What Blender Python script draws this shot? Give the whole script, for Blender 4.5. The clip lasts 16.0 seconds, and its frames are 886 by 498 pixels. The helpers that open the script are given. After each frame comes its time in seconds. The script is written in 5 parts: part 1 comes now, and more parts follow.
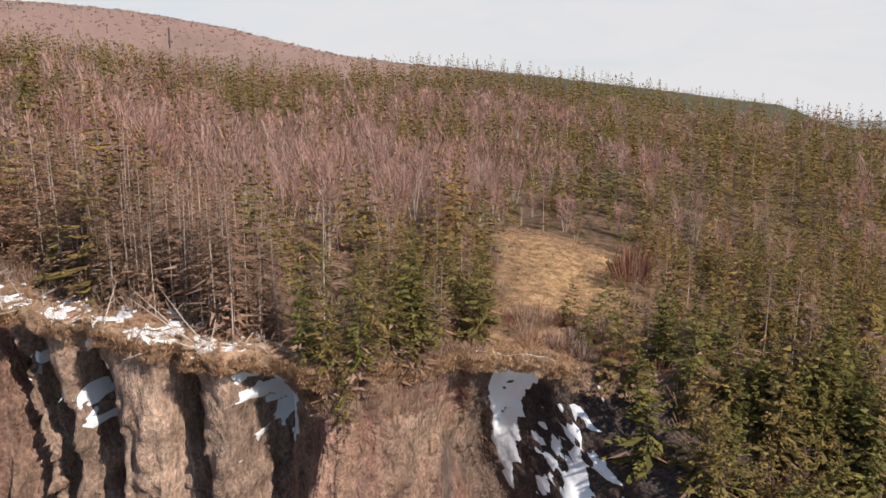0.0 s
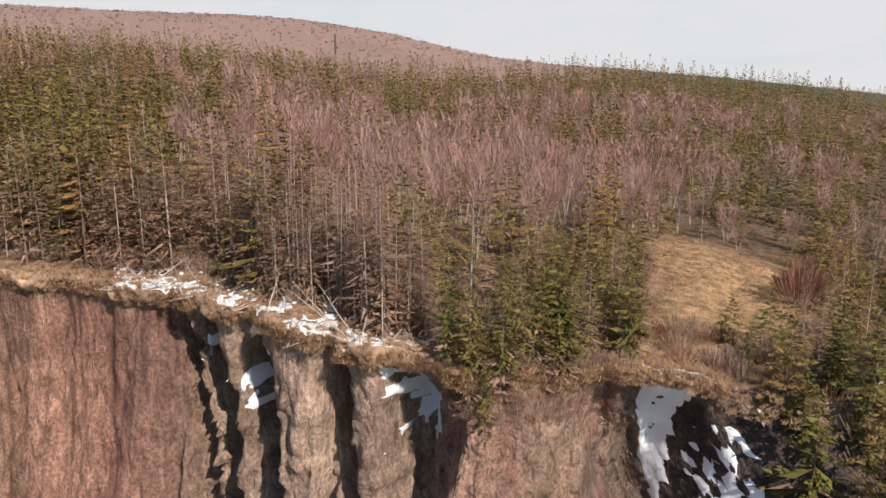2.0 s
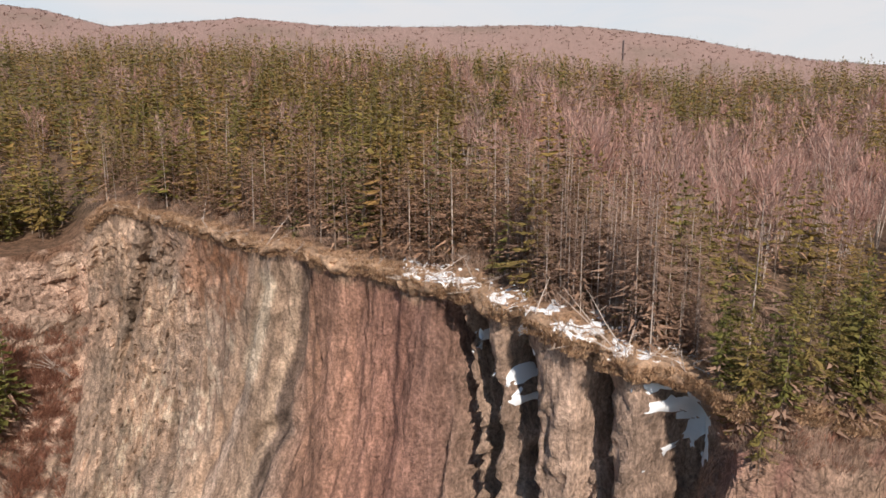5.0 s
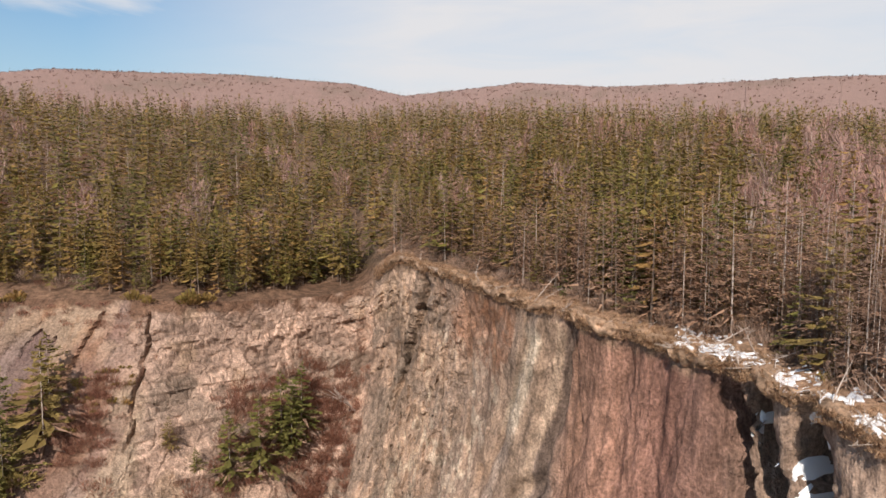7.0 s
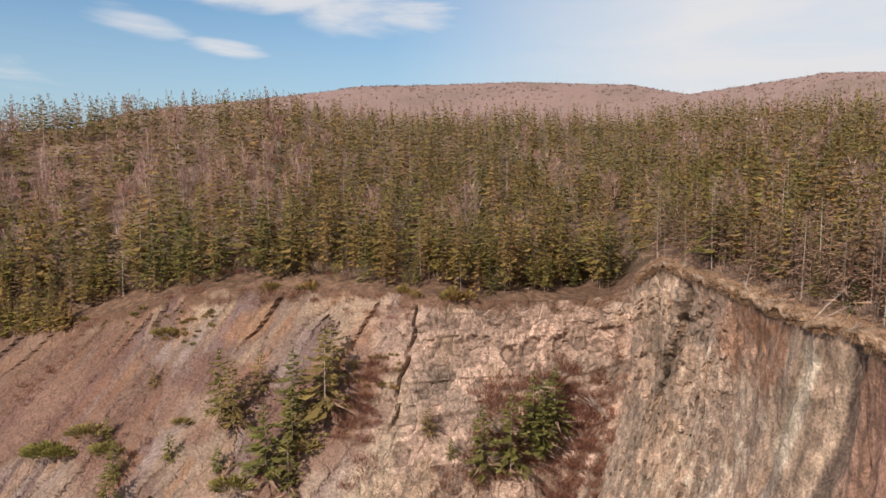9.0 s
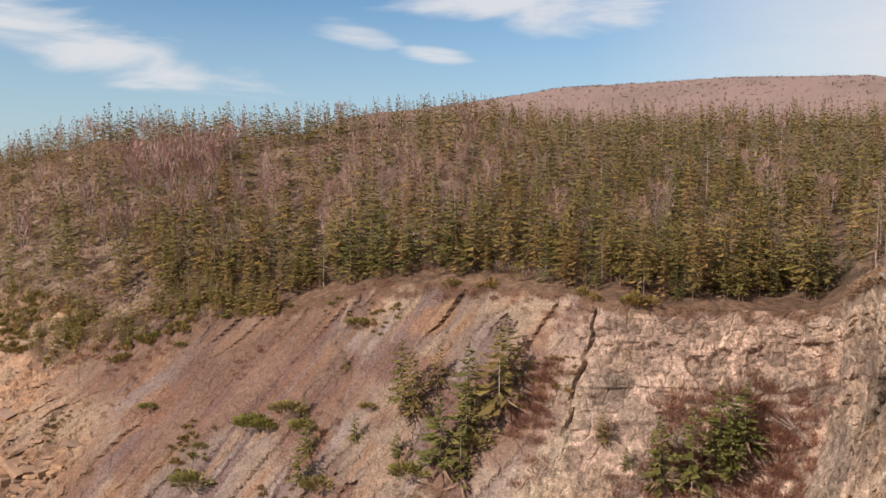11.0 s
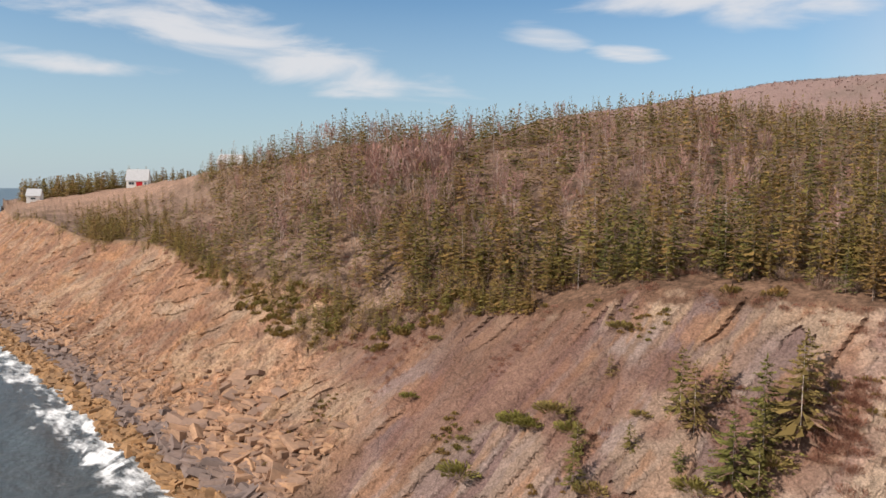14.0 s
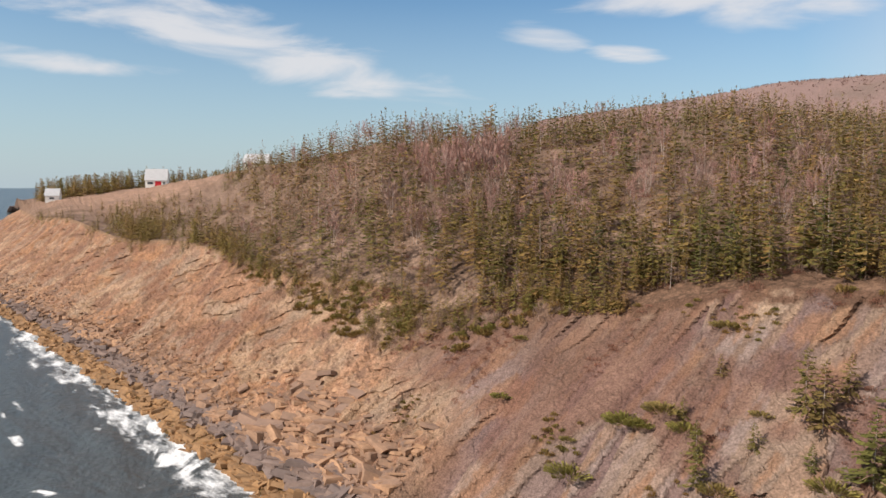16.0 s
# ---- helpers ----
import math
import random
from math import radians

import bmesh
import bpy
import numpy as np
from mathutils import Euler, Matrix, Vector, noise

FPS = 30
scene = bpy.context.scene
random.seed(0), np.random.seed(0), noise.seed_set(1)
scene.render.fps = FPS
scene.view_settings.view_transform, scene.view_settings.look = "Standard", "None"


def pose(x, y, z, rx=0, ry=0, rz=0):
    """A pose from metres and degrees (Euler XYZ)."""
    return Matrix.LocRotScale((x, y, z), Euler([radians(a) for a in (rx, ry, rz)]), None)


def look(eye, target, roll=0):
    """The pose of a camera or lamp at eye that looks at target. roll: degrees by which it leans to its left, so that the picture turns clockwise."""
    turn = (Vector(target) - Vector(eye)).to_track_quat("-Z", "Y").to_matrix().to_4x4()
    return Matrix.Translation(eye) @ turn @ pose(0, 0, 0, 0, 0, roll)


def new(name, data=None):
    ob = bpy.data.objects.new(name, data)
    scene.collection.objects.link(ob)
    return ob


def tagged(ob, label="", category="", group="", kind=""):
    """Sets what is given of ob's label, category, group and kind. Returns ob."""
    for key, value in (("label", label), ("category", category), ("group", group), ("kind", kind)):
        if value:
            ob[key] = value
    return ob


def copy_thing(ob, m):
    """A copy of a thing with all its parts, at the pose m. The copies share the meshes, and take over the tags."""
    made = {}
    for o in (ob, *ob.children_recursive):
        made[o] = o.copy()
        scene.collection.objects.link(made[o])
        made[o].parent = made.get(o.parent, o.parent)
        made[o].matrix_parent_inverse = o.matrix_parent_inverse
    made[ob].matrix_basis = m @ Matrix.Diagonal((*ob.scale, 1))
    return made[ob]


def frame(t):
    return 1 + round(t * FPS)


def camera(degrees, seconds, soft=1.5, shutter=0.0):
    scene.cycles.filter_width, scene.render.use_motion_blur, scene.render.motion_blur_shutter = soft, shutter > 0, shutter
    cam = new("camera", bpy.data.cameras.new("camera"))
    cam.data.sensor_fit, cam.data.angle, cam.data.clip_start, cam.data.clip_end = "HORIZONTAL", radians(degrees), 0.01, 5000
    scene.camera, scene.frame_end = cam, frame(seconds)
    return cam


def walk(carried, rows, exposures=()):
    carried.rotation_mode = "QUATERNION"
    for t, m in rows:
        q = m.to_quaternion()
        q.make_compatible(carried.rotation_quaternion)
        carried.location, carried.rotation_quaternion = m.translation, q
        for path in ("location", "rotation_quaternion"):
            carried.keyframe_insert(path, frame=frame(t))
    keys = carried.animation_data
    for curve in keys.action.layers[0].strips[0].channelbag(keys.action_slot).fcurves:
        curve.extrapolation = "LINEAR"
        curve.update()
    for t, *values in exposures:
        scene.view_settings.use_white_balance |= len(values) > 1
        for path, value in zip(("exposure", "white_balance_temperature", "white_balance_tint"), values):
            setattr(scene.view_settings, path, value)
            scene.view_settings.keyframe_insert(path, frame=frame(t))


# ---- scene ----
# Camera: a drone that hovers and turns, then slides off along a wooded sea cliff.
cam = camera(64.0, 16.0, soft=1.55)
PATH = [
    (0, (7.312, 5.049, 31.387), (9.061, 5.941, 31.007), 0.3),
    (0.5, (7.365, 5.067, 31.389), (9.07, 6.04, 31.011), 0.2),
    (1, (7.432, 5.109, 31.394), (9.087, 6.166, 31.017), 0.2),
    (1.5, (7.442, 5.14, 31.407), (9.038, 6.284, 31.03), 0.2),
    (2, (7.443, 5.168, 31.414), (8.967, 6.407, 31.037), 0.2),
    (2.5, (7.4, 5.18, 31.428), (8.846, 6.509, 31.052), 0.2),
    (3, (7.348, 5.198, 31.453), (8.713, 6.61, 31.076), 0.2),
    (3.2, (7.332, 5.237, 31.459), (8.667, 6.678, 31.083), 0.2),
    (5.3, (7.367, 5.025, 31.389), (8.214, 6.805, 31.055), 0.2),
    (5.5, (7.345, 5.044, 31.427), (8.12, 6.861, 31.118), 0.2),
    (6, (7.339, 5.12, 31.456), (7.948, 7.01, 31.215), 0.2),
    (6.5, (7.279, 5.163, 31.473), (7.728, 7.101, 31.266), 0.2),
    (7, (7.131, 5.109, 31.504), (7.39, 7.082, 31.301), 0.3),
    (7.5, (6.983, 5.011, 31.459), (6.993, 7.001, 31.26), 0.5),
    (8, (7.007, 5.091, 31.388), (6.771, 7.067, 31.193), 0.5),
    (8.2, (7.085, 5.196, 31.38), (6.785, 7.164, 31.186), 0.3),
    (10.3, (10.473, 6.538, 31.253), (9.649, 8.35, 31.061), 0.0),
    (10.5, (10.311, 6.532, 31.229), (9.426, 8.315, 31.039), 0.0),
    (11, (9.717, 6.393, 31.216), (8.706, 8.109, 31.027), 0.0),
    (11.5, (9.092, 6.302, 31.148), (8.016, 7.977, 30.961), 0.1),
    (12, (8.302, 6.03, 31.113), (7.172, 7.67, 30.925), 0.0),
    (12.5, (7.278, 5.423, 31.06), (6.047, 6.989, 30.874), 0.1),
    (13, (6.059, 4.575, 30.999), (4.729, 6.057, 30.815), 0.2),
    (13.5, (4.639, 3.739, 30.958), (3.228, 5.144, 30.774), 0.2),
    (14, (3.343, 2.731, 30.905), (1.927, 4.131, 30.722), 0.2),
    (14.5, (1.734, 1.429, 30.828), (0.319, 2.83, 30.645), 0.2),
    (15, (0.002, 0.001, 30.758), (-1.412, 1.403, 30.576), 0.3),
    (15.5, (-1.775, -1.623, 30.745), (-3.189, -0.22, 30.563), 0.2),
    (16, (-3.66, -3.414, 30.741), (-5.074, -2.011, 30.558), 0.2),
]
walk(cam, [(t, look(eye, target, roll)) for t, eye, target, roll in PATH])

# ---------------------------------------------------------------- light
SUN_AZ, SUN_EL = 200.0, 38.0          # degrees; azimuth clockwise from +y
SEA = -2.0
world = bpy.data.worlds.new("sky")
scene.world = world
world.use_nodes = True


def world_nodes():
    nt = world.node_tree
    nt.nodes.clear()
    n = nt.nodes.new
    sky = n("ShaderNodeTexSky")
    sky.sky_type = 'NISHITA'
    sky.sun_disc = False
    sky.sun_elevation = radians(SUN_EL)
    sky.sun_rotation = radians(SUN_AZ)
    sky.air_density, sky.dust_density, sky.ozone_density = 1.0, 0.3, 1.0
    geo = n("ShaderNodeTexCoord")
    sep = n("ShaderNodeSeparateXYZ")
    nt.links.new(geo.outputs["Generated"], sep.inputs[0])
    # thin cirrus: streaked noise inside a few long drifts
    mp = n("ShaderNodeMapping")
    mp.inputs["Rotation"].default_value = (0, 0, radians(-40))
    mp.inputs["Scale"].default_value = (1.3, 2.2, 7.5)
    nt.links.new(geo.outputs["Generated"], mp.inputs[0])
    noi = n("ShaderNodeTexNoise")
    noi.inputs["Scale"].default_value = 2.6
    noi.inputs["Detail"].default_value = 8.0
    noi.inputs["Roughness"].default_value = 0.55
    noi.inputs["Distortion"].default_value = 0.6
    nt.links.new(mp.outputs[0], noi.inputs[0])

    def calc(op, a, b=None, c=None):
        m = n("ShaderNodeMath")
        m.operation = op
        for k, v in enumerate((a, b, c)):
            if v is None:
                continue
            if isinstance(v, (int, float)):
                m.inputs[k].default_value = v
            else:
                nt.links.new(v, m.inputs[k])
        return m.outputs[0]

    az = calc('MULTIPLY', calc('ARCTAN2', sep.outputs["X"], sep.outputs["Y"]), 57.3)
    el = calc('MULTIPLY', calc('ARCSINE', sep.outputs["Z"]), 57.3)
    total = None
    for a0, e0, tilt, ln, wd in ((-64, 11.2, -.20, 17, 2.3), (-75, 8.6, -.03, 9, .9), (-37.5, 11.6, -.15, 4.2, 1.1), (-28, 13.6, .03, 10, 1.5), (-31, 9.9, -.1, 3, .8),
                                 (-20, 12.5, -.1, 9, 2.2), (-8, 16.5, .1, 22, 2.5), (150, 30, .2, 60, 12), (-150, 35, -.2, 50, 10)):
        da, de = calc('SUBTRACT', az, a0), calc('SUBTRACT', el, e0)
        q = calc('DIVIDE', calc('SUBTRACT', de, calc('MULTIPLY', da, tilt)), wd)
        p = calc('DIVIDE', da, ln)
        f = calc('SUBTRACT', 1.0, calc('ADD', calc('MULTIPLY', p, p), calc('MULTIPLY', q, q)))
        f = calc('MAXIMUM', f, -1.0)
        total = f if total is None else calc('MAXIMUM', total, f)
    body = calc('MULTIPLY_ADD', calc('SUBTRACT', noi.outputs["Fac"], 0.5), 4.2, calc('MULTIPLY', total, 0.9))
    ramp = n("ShaderNodeMapRange")
    ramp.interpolation_type = 'SMOOTHSTEP'
    ramp.inputs["From Min"].default_value, ramp.inputs["From Max"].default_value = -0.1, 1.2
    ramp.inputs["To Max"].default_value = 0.85
    nt.links.new(body, ramp.inputs[0])
    # a veil of high cloud that thickens towards the east
    veil = n("ShaderNodeMapRange")
    veil.inputs["From Min"].default_value, veil.inputs["From Max"].default_value = -0.32, 0.08
    veil.inputs["To Max"].default_value = 0.93
    nt.links.new(sep.outputs["X"], veil.inputs[0])
    mx = n("ShaderNodeMath")
    mx.operation = 'MAXIMUM'
    nt.links.new(ramp.outputs[0], mx.inputs[0])
    nt.links.new(calc('MINIMUM', calc('MULTIPLY', veil.outputs[0], calc('MULTIPLY_ADD', noi.outputs["Fac"], .9, .55)), .97), mx.inputs[1])
    mix = n("ShaderNodeMix")
    mix.data_type = 'RGBA'
    nt.links.new(mx.outputs[0], mix.inputs["Factor"])
    mix.inputs["B"].default_value = (6.2, 6.12, 6.25, 1)
    low = n("ShaderNodeMapRange")
    low.inputs["From Min"].default_value, low.inputs["From Max"].default_value = 0.0, 0.24
    low.inputs["To Min"].default_value, low.inputs["To Max"].default_value = 0.85, 0.0
    nt.links.new(sep.outputs["Z"], low.inputs[0])
    haze = n("ShaderNodeMix")
    haze.data_type = 'RGBA'
    nt.links.new(low.outputs[0], haze.inputs["Factor"])
    tone = n("ShaderNodeMix")
    tone.data_type = 'RGBA'
    tone.blend_type = 'MULTIPLY'
    tone.inputs["Factor"].default_value = 1.0
    tone.inputs["B"].default_value = (0.68, 0.86, 0.96, 1)
    nt.links.new(sky.outputs[0], tone.inputs["A"])
    nt.links.new(tone.outputs["Result"], haze.inputs["A"])
    haze.inputs["B"].default_value = (3.65, 4.4, 5.0, 1)
    nt.links.new(haze.outputs["Result"], mix.inputs["A"])
    bg = n("ShaderNodeBackground")
    bg.inputs["Strength"].default_value = 0.112
    nt.links.new(mix.outputs["Result"], bg.inputs[0])
    out = n("ShaderNodeOutputWorld")
    nt.links.new(bg.outputs[0], out.inputs[0])


world_nodes()
sun_data = bpy.data.lights.new("sun", 'SUN')
sun_data.energy, sun_data.angle, sun_data.color = 4.9, radians(0.55), (1.0, 0.90, 0.79)
sun = new("sun", sun_data)
_a, _e = radians(SUN_AZ), radians(SUN_EL)
sun.matrix_world = look((math.sin(_a) * 300, math.cos(_a) * 300, 300), (math.sin(_a) * 300 - math.sin(_a) * math.cos(_e),
                   math.cos(_a) * 300 - math.cos(_a) * math.cos(_e), 300 - math.sin(_e)))
scene.view_settings.exposure = 0.17


# ---------------------------------------------------------------- materials
def material(name, rough=0.9, spec=0.2):
    m = bpy.data.materials.new(name)
    m.use_nodes = True
    b = m.node_tree.nodes["Principled BSDF"]
    b.inputs["Roughness"].default_value = rough
    b.inputs["Specular IOR Level"].default_value = spec
    return m, m.node_tree, b


def add_noise(nt, scale, detail=5.0, rough=0.6, coord="Object", stretch=None, tilt=0.0):
    tc = nt.nodes.new("ShaderNodeTexCoord")
    src = tc.outputs[coord]
    if tilt:
        mt = nt.nodes.new("ShaderNodeMapping")
        mt.inputs["Rotation"].default_value = (0, radians(tilt), 0)
        nt.links.new(src, mt.inputs[0])
        src = mt.outputs[0]
    if stretch:
        mp = nt.nodes.new("ShaderNodeMapping")
        mp.inputs["Scale"].default_value = stretch
        nt.links.new(src, mp.inputs[0])
        src = mp.outputs[0]
    nz = nt.nodes.new("ShaderNodeTexNoise")
    nz.inputs["Scale"].default_value = scale
    nz.inputs["Detail"].default_value = detail
    nz.inputs["Roughness"].default_value = rough
    nt.links.new(src, nz.inputs["Vector"])
    return nz


def mix_col(nt, fac, a, b, blend='MIX'):
    mx = nt.nodes.new("ShaderNodeMix")
    mx.data_type = 'RGBA'
    mx.blend_type = blend
    for key, v in (("Factor", fac), ("A", a), ("B", b)):
        sock = mx.inputs[key]
        if hasattr(v, "default_value") and not isinstance(v, (tuple, float, int)):
            nt.links.new(v, sock)
        else:
            sock.default_value = v if key == "Factor" else (*v, 1)
    return mx.outputs["Result"]


def remap(nt, v, a, b, c=0.0, d=1.0):
    r = nt.nodes.new("ShaderNodeMapRange")
    for k, val in zip(("From Min", "From Max", "To Min", "To Max"), (a, b, c, d)):
        r.inputs[k].default_value = val
    nt.links.new(v, r.inputs[0])
    return r.outputs[0]


def bump(nt, b, height, strength, dist):
    bp = nt.nodes.new("ShaderNodeBump")
    bp.inputs["Strength"].default_value = strength
    bp.inputs["Distance"].default_value = dist
    nt.links.new(height, bp.inputs["Height"])
    nt.links.new(bp.outputs[0], b.inputs["Normal"])


def attr_material(name, rough=0.95, fine=3.0, contrast=0.45, bump_d=0.12, streak=None, cracks=0.0, grain=0.28, tilt=0.0):
    """A soil or rock whose broad colours lie on the mesh, with two scales of grain over them."""
    m, nt, b = material(name, rough, 0.15)
    at = nt.nodes.new("ShaderNodeAttribute")
    at.attribute_name = "Col"
    n1 = add_noise(nt, fine, 6.0, 0.68, stretch=streak, tilt=tilt)
    n2 = add_noise(nt, fine * 0.13, 4.0, 0.6)
    v1 = remap(nt, n1.outputs["Fac"], 0.36, 0.66, 1 - contrast, 1 + contrast)
    v2 = remap(nt, n2.outputs["Fac"], 0.3, 0.7, 0.82, 1.18)
    mul = nt.nodes.new("ShaderNodeMath")
    mul.operation = 'MULTIPLY'
    nt.links.new(v1, mul.inputs[0])
    nt.links.new(v2, mul.inputs[1])
    n3 = add_noise(nt, fine * 4.5, 4.0, 0.7)
    v3 = remap(nt, n3.outputs["Fac"], 0.37, 0.63, 1 - grain, 1 + grain)
    mul3 = nt.nodes.new("ShaderNodeMath")
    mul3.operation = 'MULTIPLY'
    nt.links.new(mul.outputs[0], mul3.inputs[0])
    nt.links.new(v3, mul3.inputs[1])
    mul = mul3
    vm = nt.nodes.new("ShaderNodeVectorMath")
    vm.operation = 'SCALE'
    nt.links.new(at.outputs["Color"], vm.inputs[0])
    nt.links.new(mul.outputs[0], vm.inputs["Scale"])
    nt.links.new(vm.outputs[0], b.inputs["Base Color"])
    hsum = nt.nodes.new("ShaderNodeMath")
    hsum.operation = 'MULTIPLY_ADD'
    nt.links.new(n3.outputs["Fac"], hsum.inputs[0])
    hsum.inputs[1].default_value = 0.5
    nt.links.new(n1.outputs["Fac"], hsum.inputs[2])
    height = hsum.outputs[0]
    if cracks:
        tc = nt.nodes.new("ShaderNodeTexCoord")
        wob = add_noise(nt, 0.8, 3.0, 0.6)
        mixv = nt.nodes.new("ShaderNodeVectorMath")
        mixv.operation = 'ADD'
        nt.links.new(tc.outputs["Object"], mixv.inputs[0])
        nt.links.new(wob.outputs["Color"], mixv.inputs[1])
        total = None
        for sc in (cracks, cracks * 3.1):
            vo = nt.nodes.new("ShaderNodeTexVoronoi")
            vo.feature = 'DISTANCE_TO_EDGE'
            vo.inputs["Scale"].default_value = sc
            nt.links.new(mixv.outputs[0], vo.inputs["Vector"])
            r = remap(nt, vo.outputs["Distance"], 0.0, 0.09, 0.0, 1.0)
            if total is None:
                total = r
            else:
                mm = nt.nodes.new("ShaderNodeMath")
                mm.operation = 'MULTIPLY_ADD'
                nt.links.new(r, mm.inputs[0])
                mm.inputs[1].default_value = 0.4
                nt.links.new(total, mm.inputs[2])
                total = mm.outputs[0]
        ad = nt.nodes.new("ShaderNodeMath")
        ad.operation = 'MULTIPLY_ADD'
        nt.links.new(total, ad.inputs[0])
        ad.inputs[1].default_value = 0.45
        nt.links.new(height, ad.inputs[2])
        height = ad.outputs[0]
    bump(nt, b, height, 0.9, bump_d)
    return m


def plain(name, colour, rough=0.9, vary=0.25, scale=2.0, island=0.0, objr=0.0, hue=None):
    """A colour with grain, shifted from piece to piece."""
    m, nt, b = material(name, rough, 0.2)
    nz = add_noise(nt, scale, 5.0, 0.65)
    dark = tuple(c * (1 - vary) for c in colour)
    light = tuple(min(1, c * (1 + vary)) for c in colour)
    col = mix_col(nt, remap(nt, nz.outputs["Fac"], 0.3, 0.7), dark, light)
    if island or objr:
        if island:
            src = nt.nodes.new("ShaderNodeNewGeometry").outputs["Random Per Island"]
            k = island
        else:
            src = nt.nodes.new("ShaderNodeObjectInfo").outputs["Random"]
            k = objr
        other = hue or tuple(c * 0.5 for c in colour)
        col = mix_col(nt, remap(nt, src, 0, 1, 0, k), col, other)
    nt.links.new(col, b.inputs["Base Color"])
    bump(nt, b, nz.outputs["Fac"], 0.5, 0.03)
    return m


def leafy(name, a, b, dark=0.45, through_=0.2, by_tree=True):
    """Foliage or twigs: the colour goes from a to b from plant to plant, and is lighter or darker from piece to piece."""
    m, nt, bs = material(name, 0.75, 0.15)
    rnd = nt.nodes.new("ShaderNodeNewGeometry").outputs["Random Per Island"]
    if by_tree:
        at = nt.nodes.new("ShaderNodeAttribute")
        at.attribute_name = "Tint"
        own = at.outputs["Fac"]
    else:
        own = nt.nodes.new("ShaderNodeObjectInfo").outputs["Random"]
    col = mix_col(nt, own, a, b)
    low = mix_col(nt, dark, col, (0, 0, 0))
    light = mix_col(nt, 1.0, col, (1.28, 1.28, 1.25), 'MULTIPLY')
    out = mix_col(nt, rnd, low, light)
    nt.links.new(out, bs.inputs["Base Color"])
    tl = nt.nodes.new("ShaderNodeBsdfTranslucent")
    nt.links.new(out, tl.inputs["Color"])
    ms = nt.nodes.new("ShaderNodeMixShader")
    ms.inputs[0].default_value = through_
    nt.links.new(bs.outputs[0], ms.inputs[1])
    nt.links.new(tl.outputs[0], ms.inputs[2])
    nt.links.new(ms.outputs[0], nt.nodes["Material Output"].inputs["Surface"])
    return m


M_ROCK = attr_material("cliff_rock", fine=2.2, contrast=0.36, grain=0.36, bump_d=0.2, cracks=0.75)
M_SLAB = attr_material("slab_rock", fine=1.2, contrast=0.16, bump_d=0.26, cracks=0.6, grain=0.30, streak=(1.5, 1.5, 0.32), tilt=-24)
M_CLAY = attr_material("fluted_clay", fine=1.5, contrast=0.34, bump_d=0.34, grain=0.34, streak=(2.2, 2.2, 0.6))
M_TURF = attr_material("heath_floor", fine=1.4, contrast=0.5, bump_d=0.2)
M_SPRUCE = leafy("spruce_needles", (0.178, 0.154, 0.042), (0.295, 0.174, 0.066))
M_NEAR = leafy("near_spruce_needles", (0.150, 0.148, 0.042), (0.240, 0.165, 0.062), by_tree=False)
M_DARK = leafy("dark_spruce_needles", (0.122, 0.126, 0.040), (0.180, 0.142, 0.046))
M_BARK = plain("grey_bark", (0.22, 0.165, 0.13), 0.9, 0.3, 6.0)
M_TWIG = leafy("dead_twigs", (0.37, 0.235, 0.165), (0.29, 0.165, 0.105))
M_DEAD = leafy("dead_boughs", (0.36, 0.235, 0.175), (0.27, 0.165, 0.115), by_tree=False)
M_PINK = leafy("bare_birch_twigs", (0.40, 0.225, 0.185), (0.35, 0.235, 0.20), 0.3)
M_BIRCH = leafy("birch_twigs", (0.40, 0.225, 0.185), (0.35, 0.235, 0.20), 0.3, by_tree=False)
M_FARPINK = leafy("far_bare_woods", (0.285, 0.185, 0.16), (0.245, 0.16, 0.138), 0.08, 0.5)
M_PALE = plain("pale_bark", (0.46, 0.38, 0.33), 0.85, 0.2, 6.0)
M_THICK = leafy("grey_twigs", (0.43, 0.305, 0.24), (0.33, 0.22, 0.165), through_=0.3)
M_BRUSH = leafy("russet_brush", (0.33, 0.155, 0.11), (0.25, 0.125, 0.085), through_=0.35)
M_RUSSET = leafy("russet_twigs", (0.33, 0.155, 0.11), (0.25, 0.125, 0.085), by_tree=False)
M_JUNIPER = leafy("juniper_needles", (0.23, 0.205, 0.055), (0.29, 0.215, 0.08), by_tree=False)
M_GRASS = leafy("dry_grass", (0.52, 0.345, 0.22), (0.42, 0.27, 0.17), through_=0.35)
M_SNOW, _nt, _b = material("old_snow", 0.6, 0.3)
_b.inputs["Base Color"].default_value = (0.80, 0.81, 0.84, 1)
_nz = add_noise(_nt, 3.0, 5.0)
bump(_nt, _b, _nz.outputs["Fac"], 0.5, 0.08)


# ---------------------------------------------------------------- small maths
def _hash(i, j, seed):
    h = (i.astype(np.int64) * 374761393 + j.astype(np.int64) * 668265263 + seed * 974634777) & 0xffffffff
    h = ((h ^ (h >> 13)) * 1274126177) & 0xffffffff
    return ((h ^ (h >> 16)) & 0xffff) / 65535.0


def vnoise(x, y, seed=0):
    """Smooth value noise in 0..1."""
    x, y = np.broadcast_arrays(np.asarray(x, float), np.asarray(y, float))
    i, j = np.floor(x), np.floor(y)
    u, v = x - i, y - j
    u, v = u * u * (3 - 2 * u), v * v * (3 - 2 * v)
    a, b = _hash(i, j, seed), _hash(i + 1, j, seed)
    c, d = _hash(i, j + 1, seed), _hash(i + 1, j + 1, seed)
    return (a * (1 - u) + b * u) * (1 - v) + (c * (1 - u) + d * u) * v


